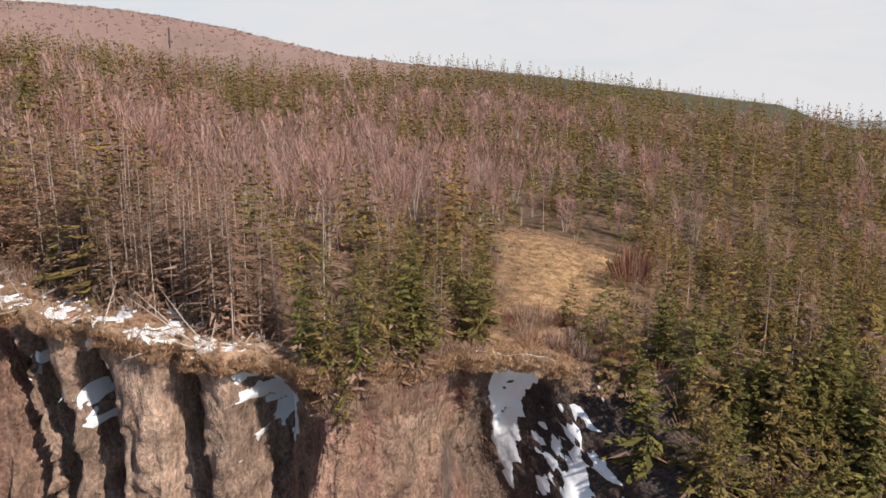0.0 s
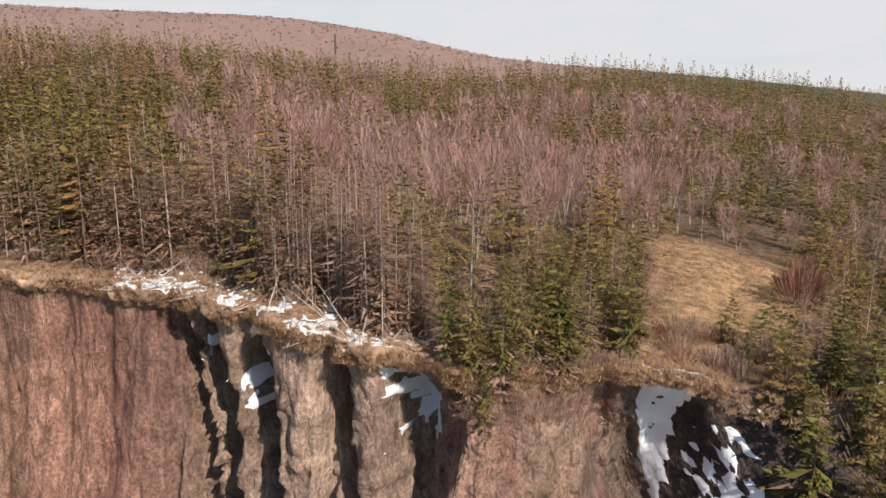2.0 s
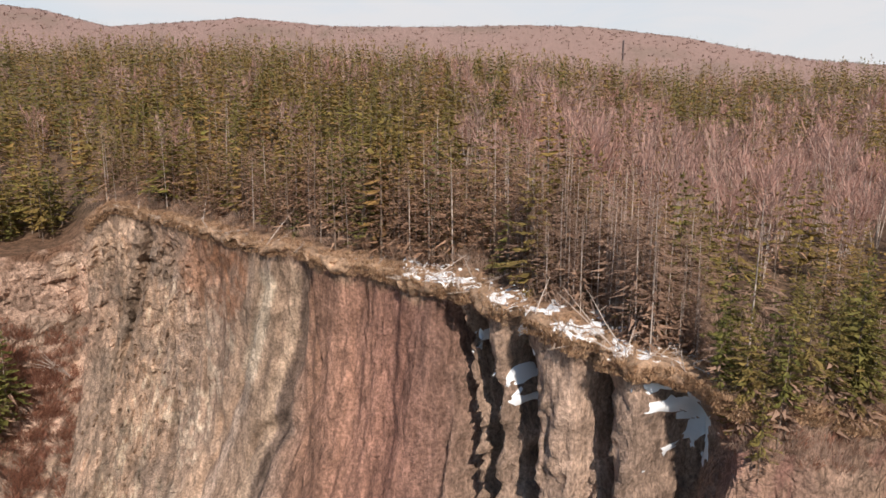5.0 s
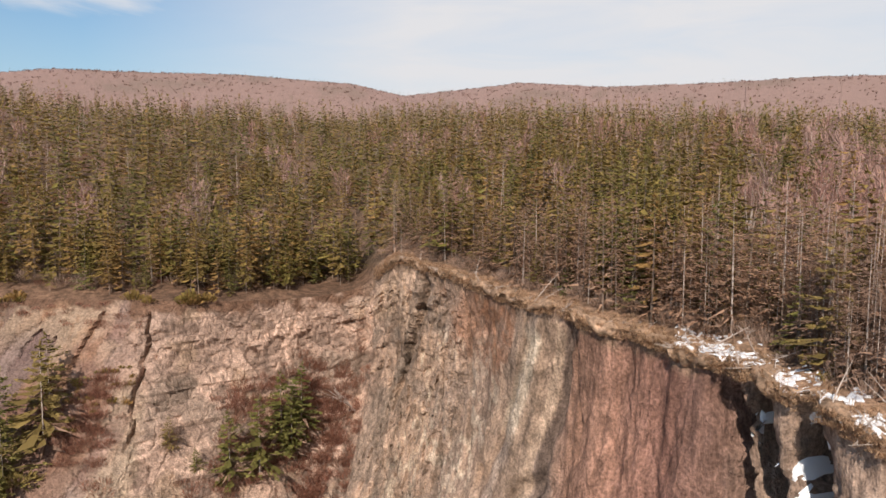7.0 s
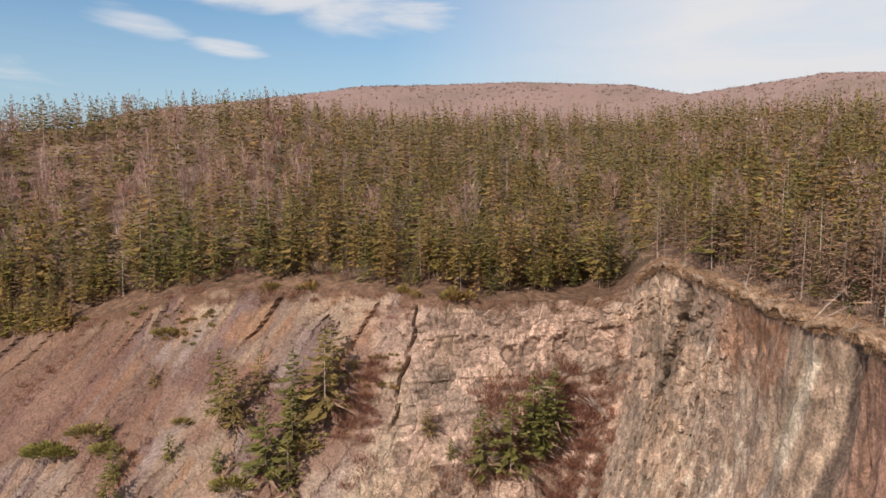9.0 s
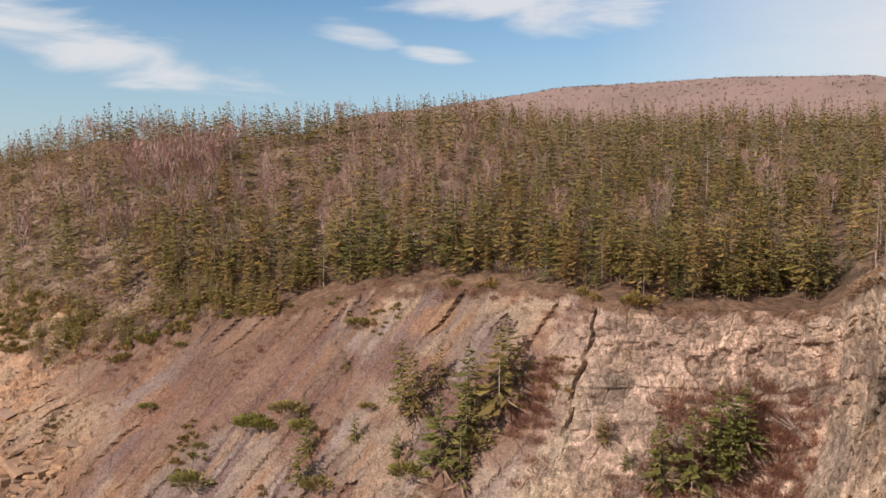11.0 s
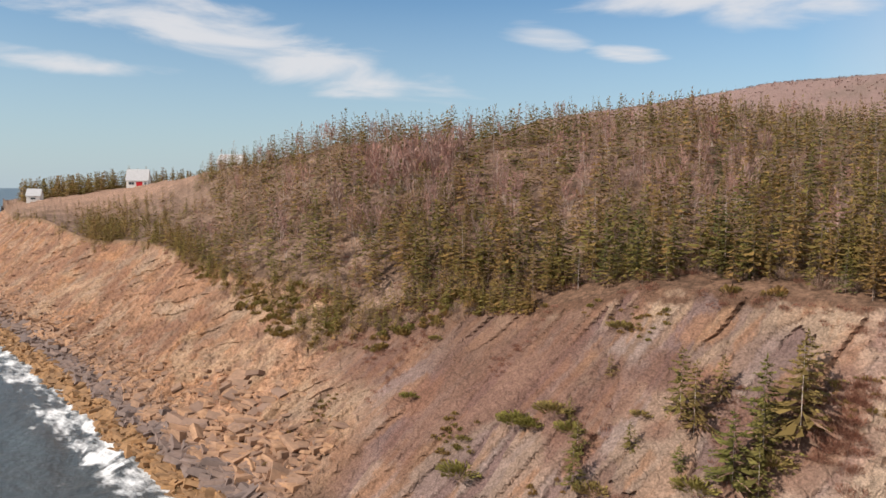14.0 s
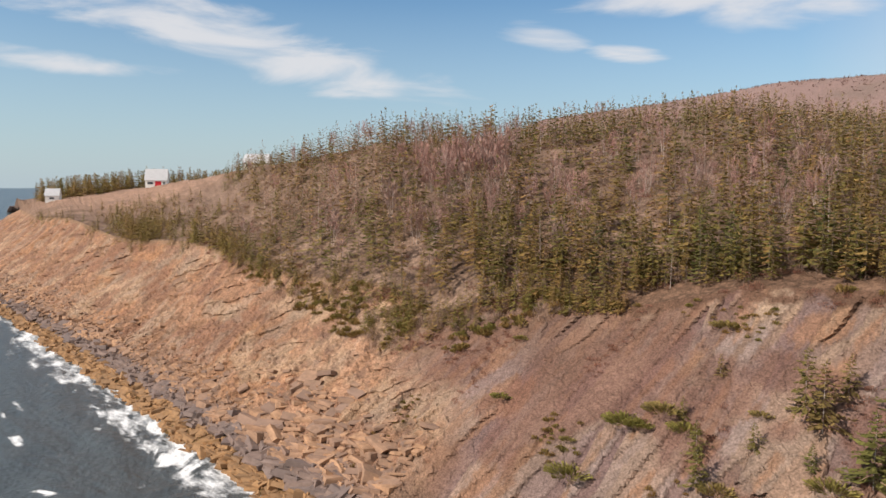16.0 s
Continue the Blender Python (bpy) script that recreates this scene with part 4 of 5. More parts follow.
def woods():
    x, y, rnd = spread_points(7)
    ex_az = np.r_[rnd.uniform(3, 50, 620), rnd.uniform(-52, 1, 330), rnd.uniform(57, 67.5, 50), rnd.uniform(77, 96, 260), rnd.uniform(-64, -46, 420), rnd.uniform(-66, -18, 420)]
    ex_d = np.r_[1.6 + 7.5 * rnd.rand(620) ** 1.2, .5 + 9 * rnd.rand(330), .6 + 11 * rnd.rand(50), .8 + 22 * rnd.rand(260), 18 + 70 * rnd.rand(420), np.zeros(420)]
    ex_r = np.interp(ex_az, E_AZ[_order], E_R[_order]) + ex_d
    ex_r[-420:] = np.interp(ex_az[-420:], AZ_W, RC_W) + rnd.uniform(-22, 12, 420)
    extra = len(x)
    x = np.r_[x, HUB[0] + ex_r * np.sin(np.radians(ex_az))]
    y = np.r_[y, HUB[1] + ex_r * np.cos(np.radians(ex_az))]
    d = inland(x, y)
    az, r = azimuth(x, y), np.hypot(x - HUB[0], y - HUB[1])
    rc = np.interp(az, AZ_W, RC_W)
    ok = (d > np.where((az > 1) & (az < 44), 2.0 + 1.2 * vnoise(x / 3, y / 3, 8), np.where((az > -42) & (az < 1), .7 + 1.9 * vnoise(x / 4, y / 4, 9), 0.7))) & (meadow(x, y) < 0.3) & (r < rc + 18)
    ok &= ~((az > 67.2) & (az < 77) & (d < 12))
    ok &= ~((az < -64.5) & (r > 175) & (r < 345) & (rnd.rand(len(x)) < 0.985) & (az < -65))
    late = ((np.arange(len(x)) >= extra) & (np.arange(len(x)) < extra + 620))[ok]
    late |= (np.arange(len(x)) >= extra + 1260)[ok]
    green = ((np.arange(len(x)) >= extra + 620) & (np.arange(len(x)) < extra + 1260))[ok]
    x, y, d, az, r = x[ok], y[ok], d[ok], az[ok], r[ok]
    n = len(x)
    a, b, c = rnd.rand(n), rnd.rand(n), rnd.rand(n)
    blot = fbm(x / 22, y / 22, 131, 3)
    blot2 = fbm(x / 9, y / 9, 132, 3)
    # birches: a broad belt in the hollow behind the headland, patches round it, few elsewhere
    east = smooth01(az, 31, 38) * (1 - smooth01(az, 66, 71))
    p_pink = east * smooth01(d, 9, 16) * (1 - smooth01(r, 75, 100)) * smooth01(blot, 0.42, 0.52) * 0.85
    p_pink = np.maximum(p_pink, smooth01(blot, 0.56, 0.62) * 0.7 * smooth01(d, 12, 25) * (az > 34) * (r < 150))
    p_pink = np.maximum(p_pink, smooth01(blot2, 0.64, 0.68) * 0.7 * smooth01(d, 14, 26) * (r < 150))
    p_pink = np.maximum(p_pink, 0.03 * (d > 8))
    p_pink = np.maximum(p_pink, 0.97 * np.exp(-((az + 50) / 3.4) ** 4 - ((d - 44) / 8) ** 4))
    p_pink = np.maximum(p_pink, 0.5 * np.exp(-((az + 31) / 5) ** 2 - ((d - 36) / 12) ** 2))
    p_pink *= 1 - .9 * smooth01(az, 50, 54) * smooth01(r, 150, 185) * (1 - smooth01(az, 80, 86))
    p_bare = np.exp(-(d / (4.6 + 7.5 * smooth01(az, 26, 36))) ** 3) * smooth01(az, 1, 6) * (1 - smooth01(az, 46, 52)) * 0.985
    p_bare = np.maximum(p_bare, 0.22 * np.exp(-((az - 20) / 20) ** 4 - (d / 24) ** 4))
    p_bare = np.maximum(p_bare, 0.4 * np.exp(-((az + 50) / 14) ** 4 - ((d - 45) / 24) ** 4))
    p_bare = np.maximum(p_bare, 0.07 + 0.14 * smooth01(fbm(x / 12, y / 12, 133, 3), .45, .6) + .10 * smooth01(az, -24, -34))
    p_bare = np.where(late & (az > 0), np.where(d < 5 + 7 * smooth01(az, 26, 36), .95, .15), np.where(late, .45, p_bare))
    green |= (az > 57) & (az < 68) & (d < 11)
    p_bare = np.where(green, np.where(az > 50, .35, .1), p_bare + .12 * (az < -30))
    p_pink = np.where((late & (d < 12)) | green, 0.0, p_pink)
    kind = np.where(a < p_pink, 7 + (b * 3).astype(int), np.where(c < p_bare, 4 + (b * 3).astype(int), (b * 4).astype(int)))
    size = 0.58 + 0.74 * rnd.rand(n) ** 1.25
    size *= 1 - .30 * smooth01(az, 66, 73) * (1 - .6 * smooth01(r, 40, 60)) - .26 * ((az > 55) & (az < 68) & (d < 14)) - .16 * smooth01(az, 44, 50) * (1 - smooth01(r, 55, 75))
    size *= np.where((az < -25), 1.06, 1.0) * (1 + 0.10 * smooth01(r, 60, 160)) * (1 - .18 * smooth01(r, 130, 160) * (az < -15))
    size *= np.where((d < 4) & (az < 0), 0.72, 1.0)
    size *= np.where(late & (az > 0), .8, 1.0)
    size *= np.where(kind > 6, .85, 1.0)
    z = ground_z(x, y) - 0.1
    spots = np.stack([x, y, z, size, rnd.uniform(0, 6.28, n), kind], -1)
    order = np.argsort(r)
    spots, r = spots[order], r[order]
    near, rest = spots[:250], spots[250:]
    rr = r[250:]
    # the nearest trees, each a thing of its own
    pairs, made = [], {}
    for k in range(4):
        pairs.append(spruce(100 + k, 4.8 + 0.3 * k, 1.5, 0.04 + .05 * k, 46, 17, .27, .13, .85, 14, 5))
    for k in range(3):
        pairs.append(spruce(120 + k, 5.0 + .5 * k, 1.15, .3 + .12 * k, 52, 9, .26, .045, .7, 40, 5, twig=.04))
    for k in range(3):
        pairs.append(broadleaf(140 + k, 5.0, 4, 26, 1.0, .045))
    info = ([("spruce_tree", "olive green spruce with drooping ragged branches", "spruce", "trees by the cliff edge", [M_BARK, M_DEAD, M_NEAR])] * 4
            + [("bare_spruce", "thin grey-brown spruce bare of needles", "dead tree", "bare trees by the cliff edge", [M_PALE, M_DEAD, M_DEAD])] * 3
            + [("birch_tree", "leafless birch with pinkish twigs", "birch", "leafless birches", [M_PALE, M_BIRCH, M_BIRCH])] * 3)
    for xx, yy, zz, sc, rot, kd in near:
        kd = int(kd)
        m = Matrix.LocRotScale((xx, yy, zz), Euler((0, 0, rot)), Vector((sc, sc, sc)))
        if kd not in made:
            nm, lab, cat, grp, mats = info[kd]
            made[kd] = thing_of(nm, pairs[kd], mats, lab, cat, grp)
            made[kd].matrix_basis = m
        else:
            src = made[kd]
            ob = copy_thing(src, m)
            ob.matrix_basis = m
    # the rest of the wood in three belts of falling detail: boughs, tufts on each, their length and width
    belts = [(0, 62, (36, 9, .34, .18), (42, 8, .34, .085, 14), (20, 1.0, .06)),
             (62, 115, (27, 6, .45, .25), (30, 6, .42, .12, 6), (15, 1.1, .085)),
             (115, 400, (17, 3, .60, .38), (16, 4, .56, .20, 2), (8, 1.4, .15))]
    names = ["near_spruce_wood", "middle_spruce_wood", "far_spruce_wood"]
    for (r0, r1, sp, dd, br), nm in zip(belts, names):
        kinds = []
        for k in range(4):
            kinds.append(joined(spruce(200 + k, 4.9 + 0.35 * k, 1.5 if r0 < 100 else 1.85, (0.10 + .05 * k) * (1 if r0 < 100 else .2), *sp, .86, 4 if r0 < 100 else 0, 3), 1, 2 if k > 0 else 5))
        for k in range(3):
            q = joined(spruce(220 + k, 5.0 + .4 * k, 1.35, 0.10 + .12 * k, *dd[:4], .75, dd[4], 3, dd[3] * .8), 1, 1)
            kinds.append((q[0], q[1], np.where(q[2] == 0, 4 if k == 2 else 0, q[2])))
        for k in range(3):
            q = joined(broadleaf(240 + k, 5.0, 3 + k, *br), 1, 3)
            kinds.append((q[0], q[1], np.where(q[2] == 0, 4, q[2])))
        sel = (rr >= r0) & (rr < r1)
        place_many(nm, kinds, rest[sel], WOOD_MATS, "olive green spruce wood with grey bare stems and pink birches", "woods")


def hill_woods():
    """Leafless woods on the far hills, with scattered spruces."""
    rnd = np.random.RandomState(31)
    kinds = []
    for k in range(3):
        t = Tris()
        rk = random.Random(k)
        for _ in range(5):
            w, L = rk.uniform(0, 6.28), rk.uniform(1.5, 3.0)
            a = Vector((rk.uniform(-1.5, 1.5), rk.uniform(-1.5, 1.5), -1))
            b = a + Vector((math.cos(w) * 1.8, math.sin(w) * 1.8, L))
            sd = Vector((-math.sin(w), math.cos(w), 0)) * rk.uniform(.3, .8)
            t.tri(tuple(a), tuple(b - sd), tuple(b + sd))
        kinds.append(t.arrays())
    q = joined(spruce(300, 8, 2.2, .05, 9, 1, 1.6, .8), 0, 1)
    kinds.append((q[0], q[1], np.ones(len(q[1]), int)))
    n = 9000
    az = rnd.uniform(-45, 93, n)
    r = 300 + 1150 * rnd.rand(n) ** 0.8
    x, y = HUB[0] + r * np.sin(np.radians(az)), HUB[1] + r * np.cos(np.radians(az))
    sp = (rnd.rand(n) < 0.003 + 0.6 * smooth01(fbm(x / 70, y / 70, 44, 3), 0.62, 0.68)) | (az > 72)
    sp &= r > 430
    kind = np.where(sp, 3, rnd.randint(0, 3, n))
    spots = np.stack([x, y, ground_z(x, y) - .5, np.where(kind == 3, .6, 1) * rnd.uniform(.7, 1.2, n), rnd.uniform(0, 6.28, n), kind], -1)
    place_many("far_hill_woods", kinds, spots, [M_FARPINK, M_DARK], "pinkish leafless woods on the far hills", "woods")


woods()
hill_woods()


# ---------------------------------------------------------------- stones of the beach
M_STONE = plain("tan_sandstone", (0.35, 0.205, 0.12), 0.9, 0.42, 1.5, objr=0.9, hue=(0.20, 0.135, 0.108))
M_STONE_ST = plain("beach_stones", (0.35, 0.205, 0.12), 0.9, 0.42, 1.2, island=0.85, hue=(0.17, 0.115, 0.092))
M_STONE_DK = plain("dark_wet_stones", (0.20, 0.14, 0.115), 0.8, 0.3, 1.2, island=0.7, hue=(0.12, 0.095, 0.09))
M_WEED = plain("weedy_stones", (0.30, 0.17, 0.08), 0.8, 0.35, 1.2, island=0.7, hue=(0.16, 0.10, 0.06))


def stone(seed):
    """An angular block: the hull of a few points in a slab."""
    rk = random.Random(seed)
    bm = bmesh.new()
    for _ in range(5):
        p = Vector((rk.uniform(-.9, .9), rk.uniform(-.6, .6), rk.choice((-1, 1)) * rk.uniform(.32, .44)))
        bm.verts.new(p)
    for sx in (-1, 1):
        for sy in (-1, 1):
            for sz in (-1, 1):
                bm.verts.new((sx * rk.uniform(.72, 1), sy * rk.uniform(.5, .75), sz * rk.uniform(.22, .4)))
    res = bmesh.ops.convex_hull(bm, input=bm.verts)
    junk = [v for v in bm.verts if not v.link_faces]
    bmesh.ops.delete(bm, geom=junk, context='VERTS')
    bmesh.ops.triangulate(bm, faces=bm.faces)
    bm.verts.index_update()
    v = np.array([v.co[:] for v in bm.verts])
    f = np.array([[w.index for w in q.verts] for q in bm.faces], np.int32)
    bm.free()
    return v, f


def beach():
    rnd = np.random.RandomState(5)
    shapes = [stone(k) for k in range(8)]
    ks = np.where((U > 1.0) & (U < 9.0))[0]
    rows_z = FACE[:, :, 2]
    cand = []
    for _ in range(8200):
        k = ks[rnd.randint(len(ks))]
        zt = SEA - 0.2 + 3.9 * rnd.rand() ** 1.1 + ((6 if U[k] > 6 else 4) * rnd.rand() ** 9)
        j = int(np.argmin(np.abs(rows_z[:, k] - zt)))
        p = FACE[j, k]
        dist = np.hypot(p[0], p[1])
        big = 0.22 + 1.1 * rnd.rand() ** 4 + (1.35 * rnd.rand() ** 3 if p[0] > -80 and zt > -.3 else 0) + 0.0018 * dist
        if zt > 2.2:
            big *= 0.8
        cand.append((p[0], p[1], p[2], big, zt))
    cand.sort(key=lambda q: -q[3] / (np.hypot(q[0], q[1])))
    meshes = []
    for v, f in shapes:
        meshes.append(mesh_from("boulder", v, f, [M_STONE], None))
    others = []
    for i, (px, py, pz, big, zt) in enumerate(cand):
        rot = Euler((rnd.uniform(.05, .55), rnd.uniform(-.22, .22), rnd.uniform(-.6, .6) + 3.14 * rnd.randint(2)))
        kd = rnd.randint(8)
        m = Matrix.LocRotScale((px, py, pz - 0.06 * big), rot, Vector((big, big * rnd.uniform(.7, 1), big * rnd.uniform(.4, .8))))
        if i < 330 and zt > 0.9:
            ob = tagged(new("boulder", meshes[kd]), "angular tan sandstone boulder on the beach", "boulder", "beach boulders")
            ob.matrix_world = m
        else:
            others.append((m, kd, 1 if zt < -.5 else 2 if zt < .9 + 1.2 * (rnd.rand() - .5) else 0))
    vs, fs, ms, base = [], [], [], 0
    for m, kd, w in others:
        v, f = shapes[kd]
        mm = np.array(m)
        vs.append(v @ mm[:3, :3].T + mm[:3, 3])
        fs.append(f + base)
        ms.append(np.full(len(f), w))
        base += len(v)
    me = mesh_from("beach_rubble", np.vstack(vs), np.vstack(fs), [M_STONE_ST, M_WEED, M_STONE_DK], np.concatenate(ms))
    tagged(new("beach_rubble", me), "brown weedy beach stones at the water's edge", "stones", kind="stuff")


beach()


# ---------------------------------------------------------------- plants and litter on the cliff
def face_at(u, h):
    """The place on the cliff at an index along the edge and metres below it."""
    k = int(np.argmin(np.abs(U - u)))
    j = int(np.argmin(np.abs(FACE_H[:, k] - h)))
    return FACE[j, k]


def shrub_tris(seed, n, wide, high, upright, width):
    """A low bush: many thin blades out of one root."""
    rk = random.Random(seed)
    t = Tris()
    for _ in range(n):
        w = rk.uniform(0, 6.283)
        rad = wide * math.sqrt(rk.random())
        a = Vector((math.cos(w) * rad * (.25 + .3 * upright), math.sin(w) * rad * (.25 + .3 * upright), -.1))
        tip = Vector((math.cos(w) * rad, math.sin(w) * rad, high * rk.uniform(.45, 1) * (1 - .55 * (rad / wide) ** 2)))
        a = a.lerp(tip, rk.uniform(.0, .55))
        sd = Vector((rk.uniform(-1, 1), rk.uniform(-1, 1), rk.uniform(-.4, .6))).normalized() * width
        t.tri(tuple(a), tuple(tip - sd), tuple(tip + sd * rk.uniform(.2, 1)))
    return t


def shrub_thing(name, tris, mat, label, category, group):
    v, f, m = tris.arrays()
    ob = new(name, mesh_from(name, v, f, [mat], m))
    return tagged(ob, label, category, group)


def put(src, p, size, turn, first):
    m = Matrix.LocRotScale(tuple(p), Euler((0, 0, turn)), Vector((size, size, size)))
    if first:
        src.matrix_basis = m
        return src
    ob = copy_thing(src, m)
    ob.matrix_basis = m
    return ob


def cliff_plants():
    rk = random.Random(77)
    put_brush = []
    # spruces that have slid down or rooted on the face: index along the edge, metres below it, height
    rooted = [(12.44, 6.2, 4.0), (12.49, 8.5, 5.6), (12.27, 9.3, 5.0), (12.36, 10.8, 4.2), (12.22, 11.9, 4.4), (12.4, 12.6, 3.6), (11.7, 8.6, 4.2), (11.84, 9.6, 4.4), (11.92, 7.4, 2.8),
              (11.02, 6.7, 1.6), (11.47, 11.2, 1.9), (11.1, 12.3, 2.6), (10.9, 10.0, 1.8), (11.86, 11.7, 1.7), (11.2, 14.0, 3.0),
              (14.15, 12.0, 4.4), (14.5, 11.9, 4.8), (14.72, 10.6, 4.8), (14.95, 9.9, 4.4), (14.86, 11.0, 4.0), (13.35, 9.4, 2.0), (13.7, 10.8, 1.4)]
    kinds = [thing_of("cliff_spruce", spruce(400 + k, 5.0, 2.15, 0.12, 44, 15, .40, .18, .85, 12, 5), [M_PALE, M_DEAD, M_NEAR],
                      "green spruce rooted on the cliff face", "spruce", "spruces on the cliff face") for k in range(3)]
    seen = set()
    for i, (u, h, high) in enumerate(rooted):
        k = i % 3
        p = face_at(u, h) + np.array((0, 0, -.25))
        put(kinds[k], p, high / 4.0, rk.uniform(0, 6.28), k not in seen)
        seen.add(k)
    # the clump on the headland above the snow bowl
    clump = [thing_of("headland_spruce", spruce(420 + k, 5.6, 1.15, 0.16 + .1 * k, 46, 15, .25, .10, .9, 40, 5), [M_BARK, M_DEAD, M_NEAR],
                      "olive spruce in a clump on the headland", "spruce", "spruces on the headland") for k in range(3)]
    seen = set()
    for i in range(26):
        u, h = rk.uniform(22.65, 24.6), rk.uniform(0.0, 1.0) ** 1.5 * 1.8
        if u > 24.0:
            h *= .3
        k = i % 3
        put(clump[k], face_at(u, h) + np.array((0, 0, -.2)), rk.uniform(.42, .95), rk.uniform(0, 6.28), k not in seen)
        seen.add(k)
    # the wooded slope south of the bowl
    seen = set()
    slope = [thing_of("slope_spruce", spruce(440 + k, 4.3, 1.8, 0.05, 44, 19, .32, .15, .85, 10, 5), [M_BARK, M_DEAD, M_NEAR],
                      "bushy olive green spruce on the earth slope", "spruce", "spruces on the earth slope") for k in range(3)]
    for i in range(200):
        u = rk.uniform(26.55, 29.4) if i < 150 else rk.uniform(26.9, 27.9)
        h = 15 * rk.random() if i < 150 else rk.uniform(.5, 9)
        if u < 27.0 and h > 4:
            continue
        k = i % 3
        put(slope[k], face_at(u, h) + np.array((0, 0, -.2)), rk.uniform(.45, .95), rk.uniform(0, 6.28), k not in seen)
        seen.add(k)
    for k, (x, y, hi) in enumerate(((35.5, 13.4, 1.9), (37.0, 12.3, 2.0), (34.3, 12.2, 1.3))):
        put(slope[k], (x, y, float(ground_z(x, y)) - .2), hi / 3.6, k * 2.0, False)
    for i in range(260):
        w, r = radians(rk.uniform(62, 79)), rk.uniform(26, 50)
        x, y = HUB[0] + r * math.sin(w), HUB[1] + r * math.cos(w)
        dd = float(inland(x, y))
        if dd < .3 or (dd > 5.0 and float(meadow(np.array(x), np.array(y))) > .25):
            continue
        put_brush.append((x, y, float(ground_z(x, y)), rk.uniform(.4, .9), rk.uniform(0, 6.28), i % 3))
    bush = shrub_thing("russet_bush", shrub_tris(50, 420, 1.5, 2.6, .7, .03), M_RUSSET, "round russet leafless bush in the grass", "bush", "")
    put(bush, (45.0, 12.9, float(ground_z(45.0, 12.9))), 1.0, .4, True)
    # junipers, grey thickets and russet brush, low on the slabs and along the brink
    jun = shrub_thing("juniper", shrub_tris(1, 520, 1.8, .6, .9, .09), M_JUNIPER, "low spreading green juniper on the rock", "juniper", "junipers")
    spots = [(10.54, 9.6, 1.2), (10.75, 9.0, 1.1), (10.97, 10.5, 1.0), (10.65, 9.9, .9), (11.33, 13.9, 1.0), (10.34, 12.9, 1.3), (12.39, 10.0, 1.0),
             (11.42, 9.1, .6), (9.4, 9.0, .7), (10.9, 3.0, .9), (12.0, 12.5, 1.1), (10.2, 10.5, .5), (9.2, 4.5, .6)]
    for i, (u, h, sz) in enumerate(spots):
        put(jun, face_at(u, h), sz, rk.uniform(0, 6.28), i == 0)
    brush_kinds = [shrub_tris(10 + k, 95, .8, .75, .8, .028).arrays() for k in range(3)]
    thick_kinds = [shrub_tris(20 + k, 95, 1.0, 1.4, .7, .02).arrays() for k in range(3)]
    green_kinds = [shrub_tris(30 + k, 80, .9, .9, .6, .11).arrays() for k in range(3)]
    russet, grey, green = put_brush[::2], put_brush[1::2], []
    for i in range(5200):
        u = rk.uniform(4.5, 17.0)
        h = 22 * rk.random()
        k = int(np.argmin(np.abs(U - u)))
        sk = S[k]
        n = float(fbm(np.array([sk / 6.0]), np.array([h / 5.0]), 160, 2)[0])
        p = face_at(u, h)
        spot = (*p, rk.uniform(.5, 1.15), rk.uniform(0, 6.28), i % 3)
        recess = 13.9 < u < 16.1 and 4.5 + (u - 15) ** 2 < h < 15
        brink = h < 1.2 + 6.5 * max(0, 1 - abs(u - 7.4) / 2.9) * (n + .3)
        if recess and n > 0.42 or (12.55 < u < 12.9 and 4 < h < 12 and n > .4):
            russet.append(spot)
        elif brink and (u < 9.7 or h < .25 and u < 13.6):
            (green if n > .60 else (russet if n < .46 else grey)).append(spot)
        elif 8.2 < u < 13 and n > 0.66:
            russet.append((*p, spot[3] * .6, spot[4], spot[5]))
        elif 8.4 < u < 13 and n < 0.28:
            green.append((*p, spot[3] * .45, spot[4], spot[5]))
    for i in range(420):
        u = rk.uniform(13.5, 16.4)
        h = 6.2 + 11 * rk.random() ** .9 + .8 * abs(u - 14.8)
        if fbm(np.array([u * 2.2]), np.array([h / 3.0]), 161, 2)[0] > .40:
            russet.append((*face_at(u, h), rk.uniform(.5, 1.1), rk.uniform(0, 6.28), i % 3))
    for i in range(90):
        u, h = rk.gauss(12.72, .07), rk.uniform(4.5, 9.5)
        russet.append((*face_at(u, h), rk.uniform(.5, .9), rk.uniform(0, 6.28), i % 3))
    for i in range(200):
        u, h = rk.uniform(26.85, 28.8), 9 * rk.random()
        spot = (*face_at(u, h), rk.uniform(.4, 1.0), rk.uniform(0, 6.28), i % 3)
        (grey if rk.random() < .6 else russet).append(spot)
    for i in range(420):
        u = rk.uniform(16.6, 24.8)
        k = int(np.argmin(np.abs(U - u)))
        way = (E3[k, :2] - HUB) / np.linalg.norm(E3[k, :2] - HUB)
        dd = 2.4 + 8 * rk.random() ** 1.3
        x, y = E3[k, 0] + way[0] * dd, E3[k, 1] + way[1] * dd
        grey.append((x, y, float(ground_z(x, y)), rk.uniform(.35, .9), rk.uniform(0, 6.28), i % 3))
    for i in range(1300):
        w, dd = radians(rk.uniform(-68, -8)), 3.0 + 75 * rk.random() ** 1.2
        r = float(np.interp(math.degrees(w), E_AZ[_order], E_R[_order])) + dd
        x, y = HUB[0] + r * math.sin(w), HUB[1] + r * math.cos(w)
        (grey if i % 3 else russet).append((x, y, float(ground_z(x, y)), rk.uniform(.7, 1.25), rk.uniform(0, 6.28), i % 3))
    for i in range(170):
        u, h = rk.uniform(22.9, 25.3), 1.6 * rk.random() ** 1.6
        (grey if i % 3 else russet).append((*face_at(u, h), rk.uniform(.25, .6), rk.uniform(0, 6.28), i % 3))
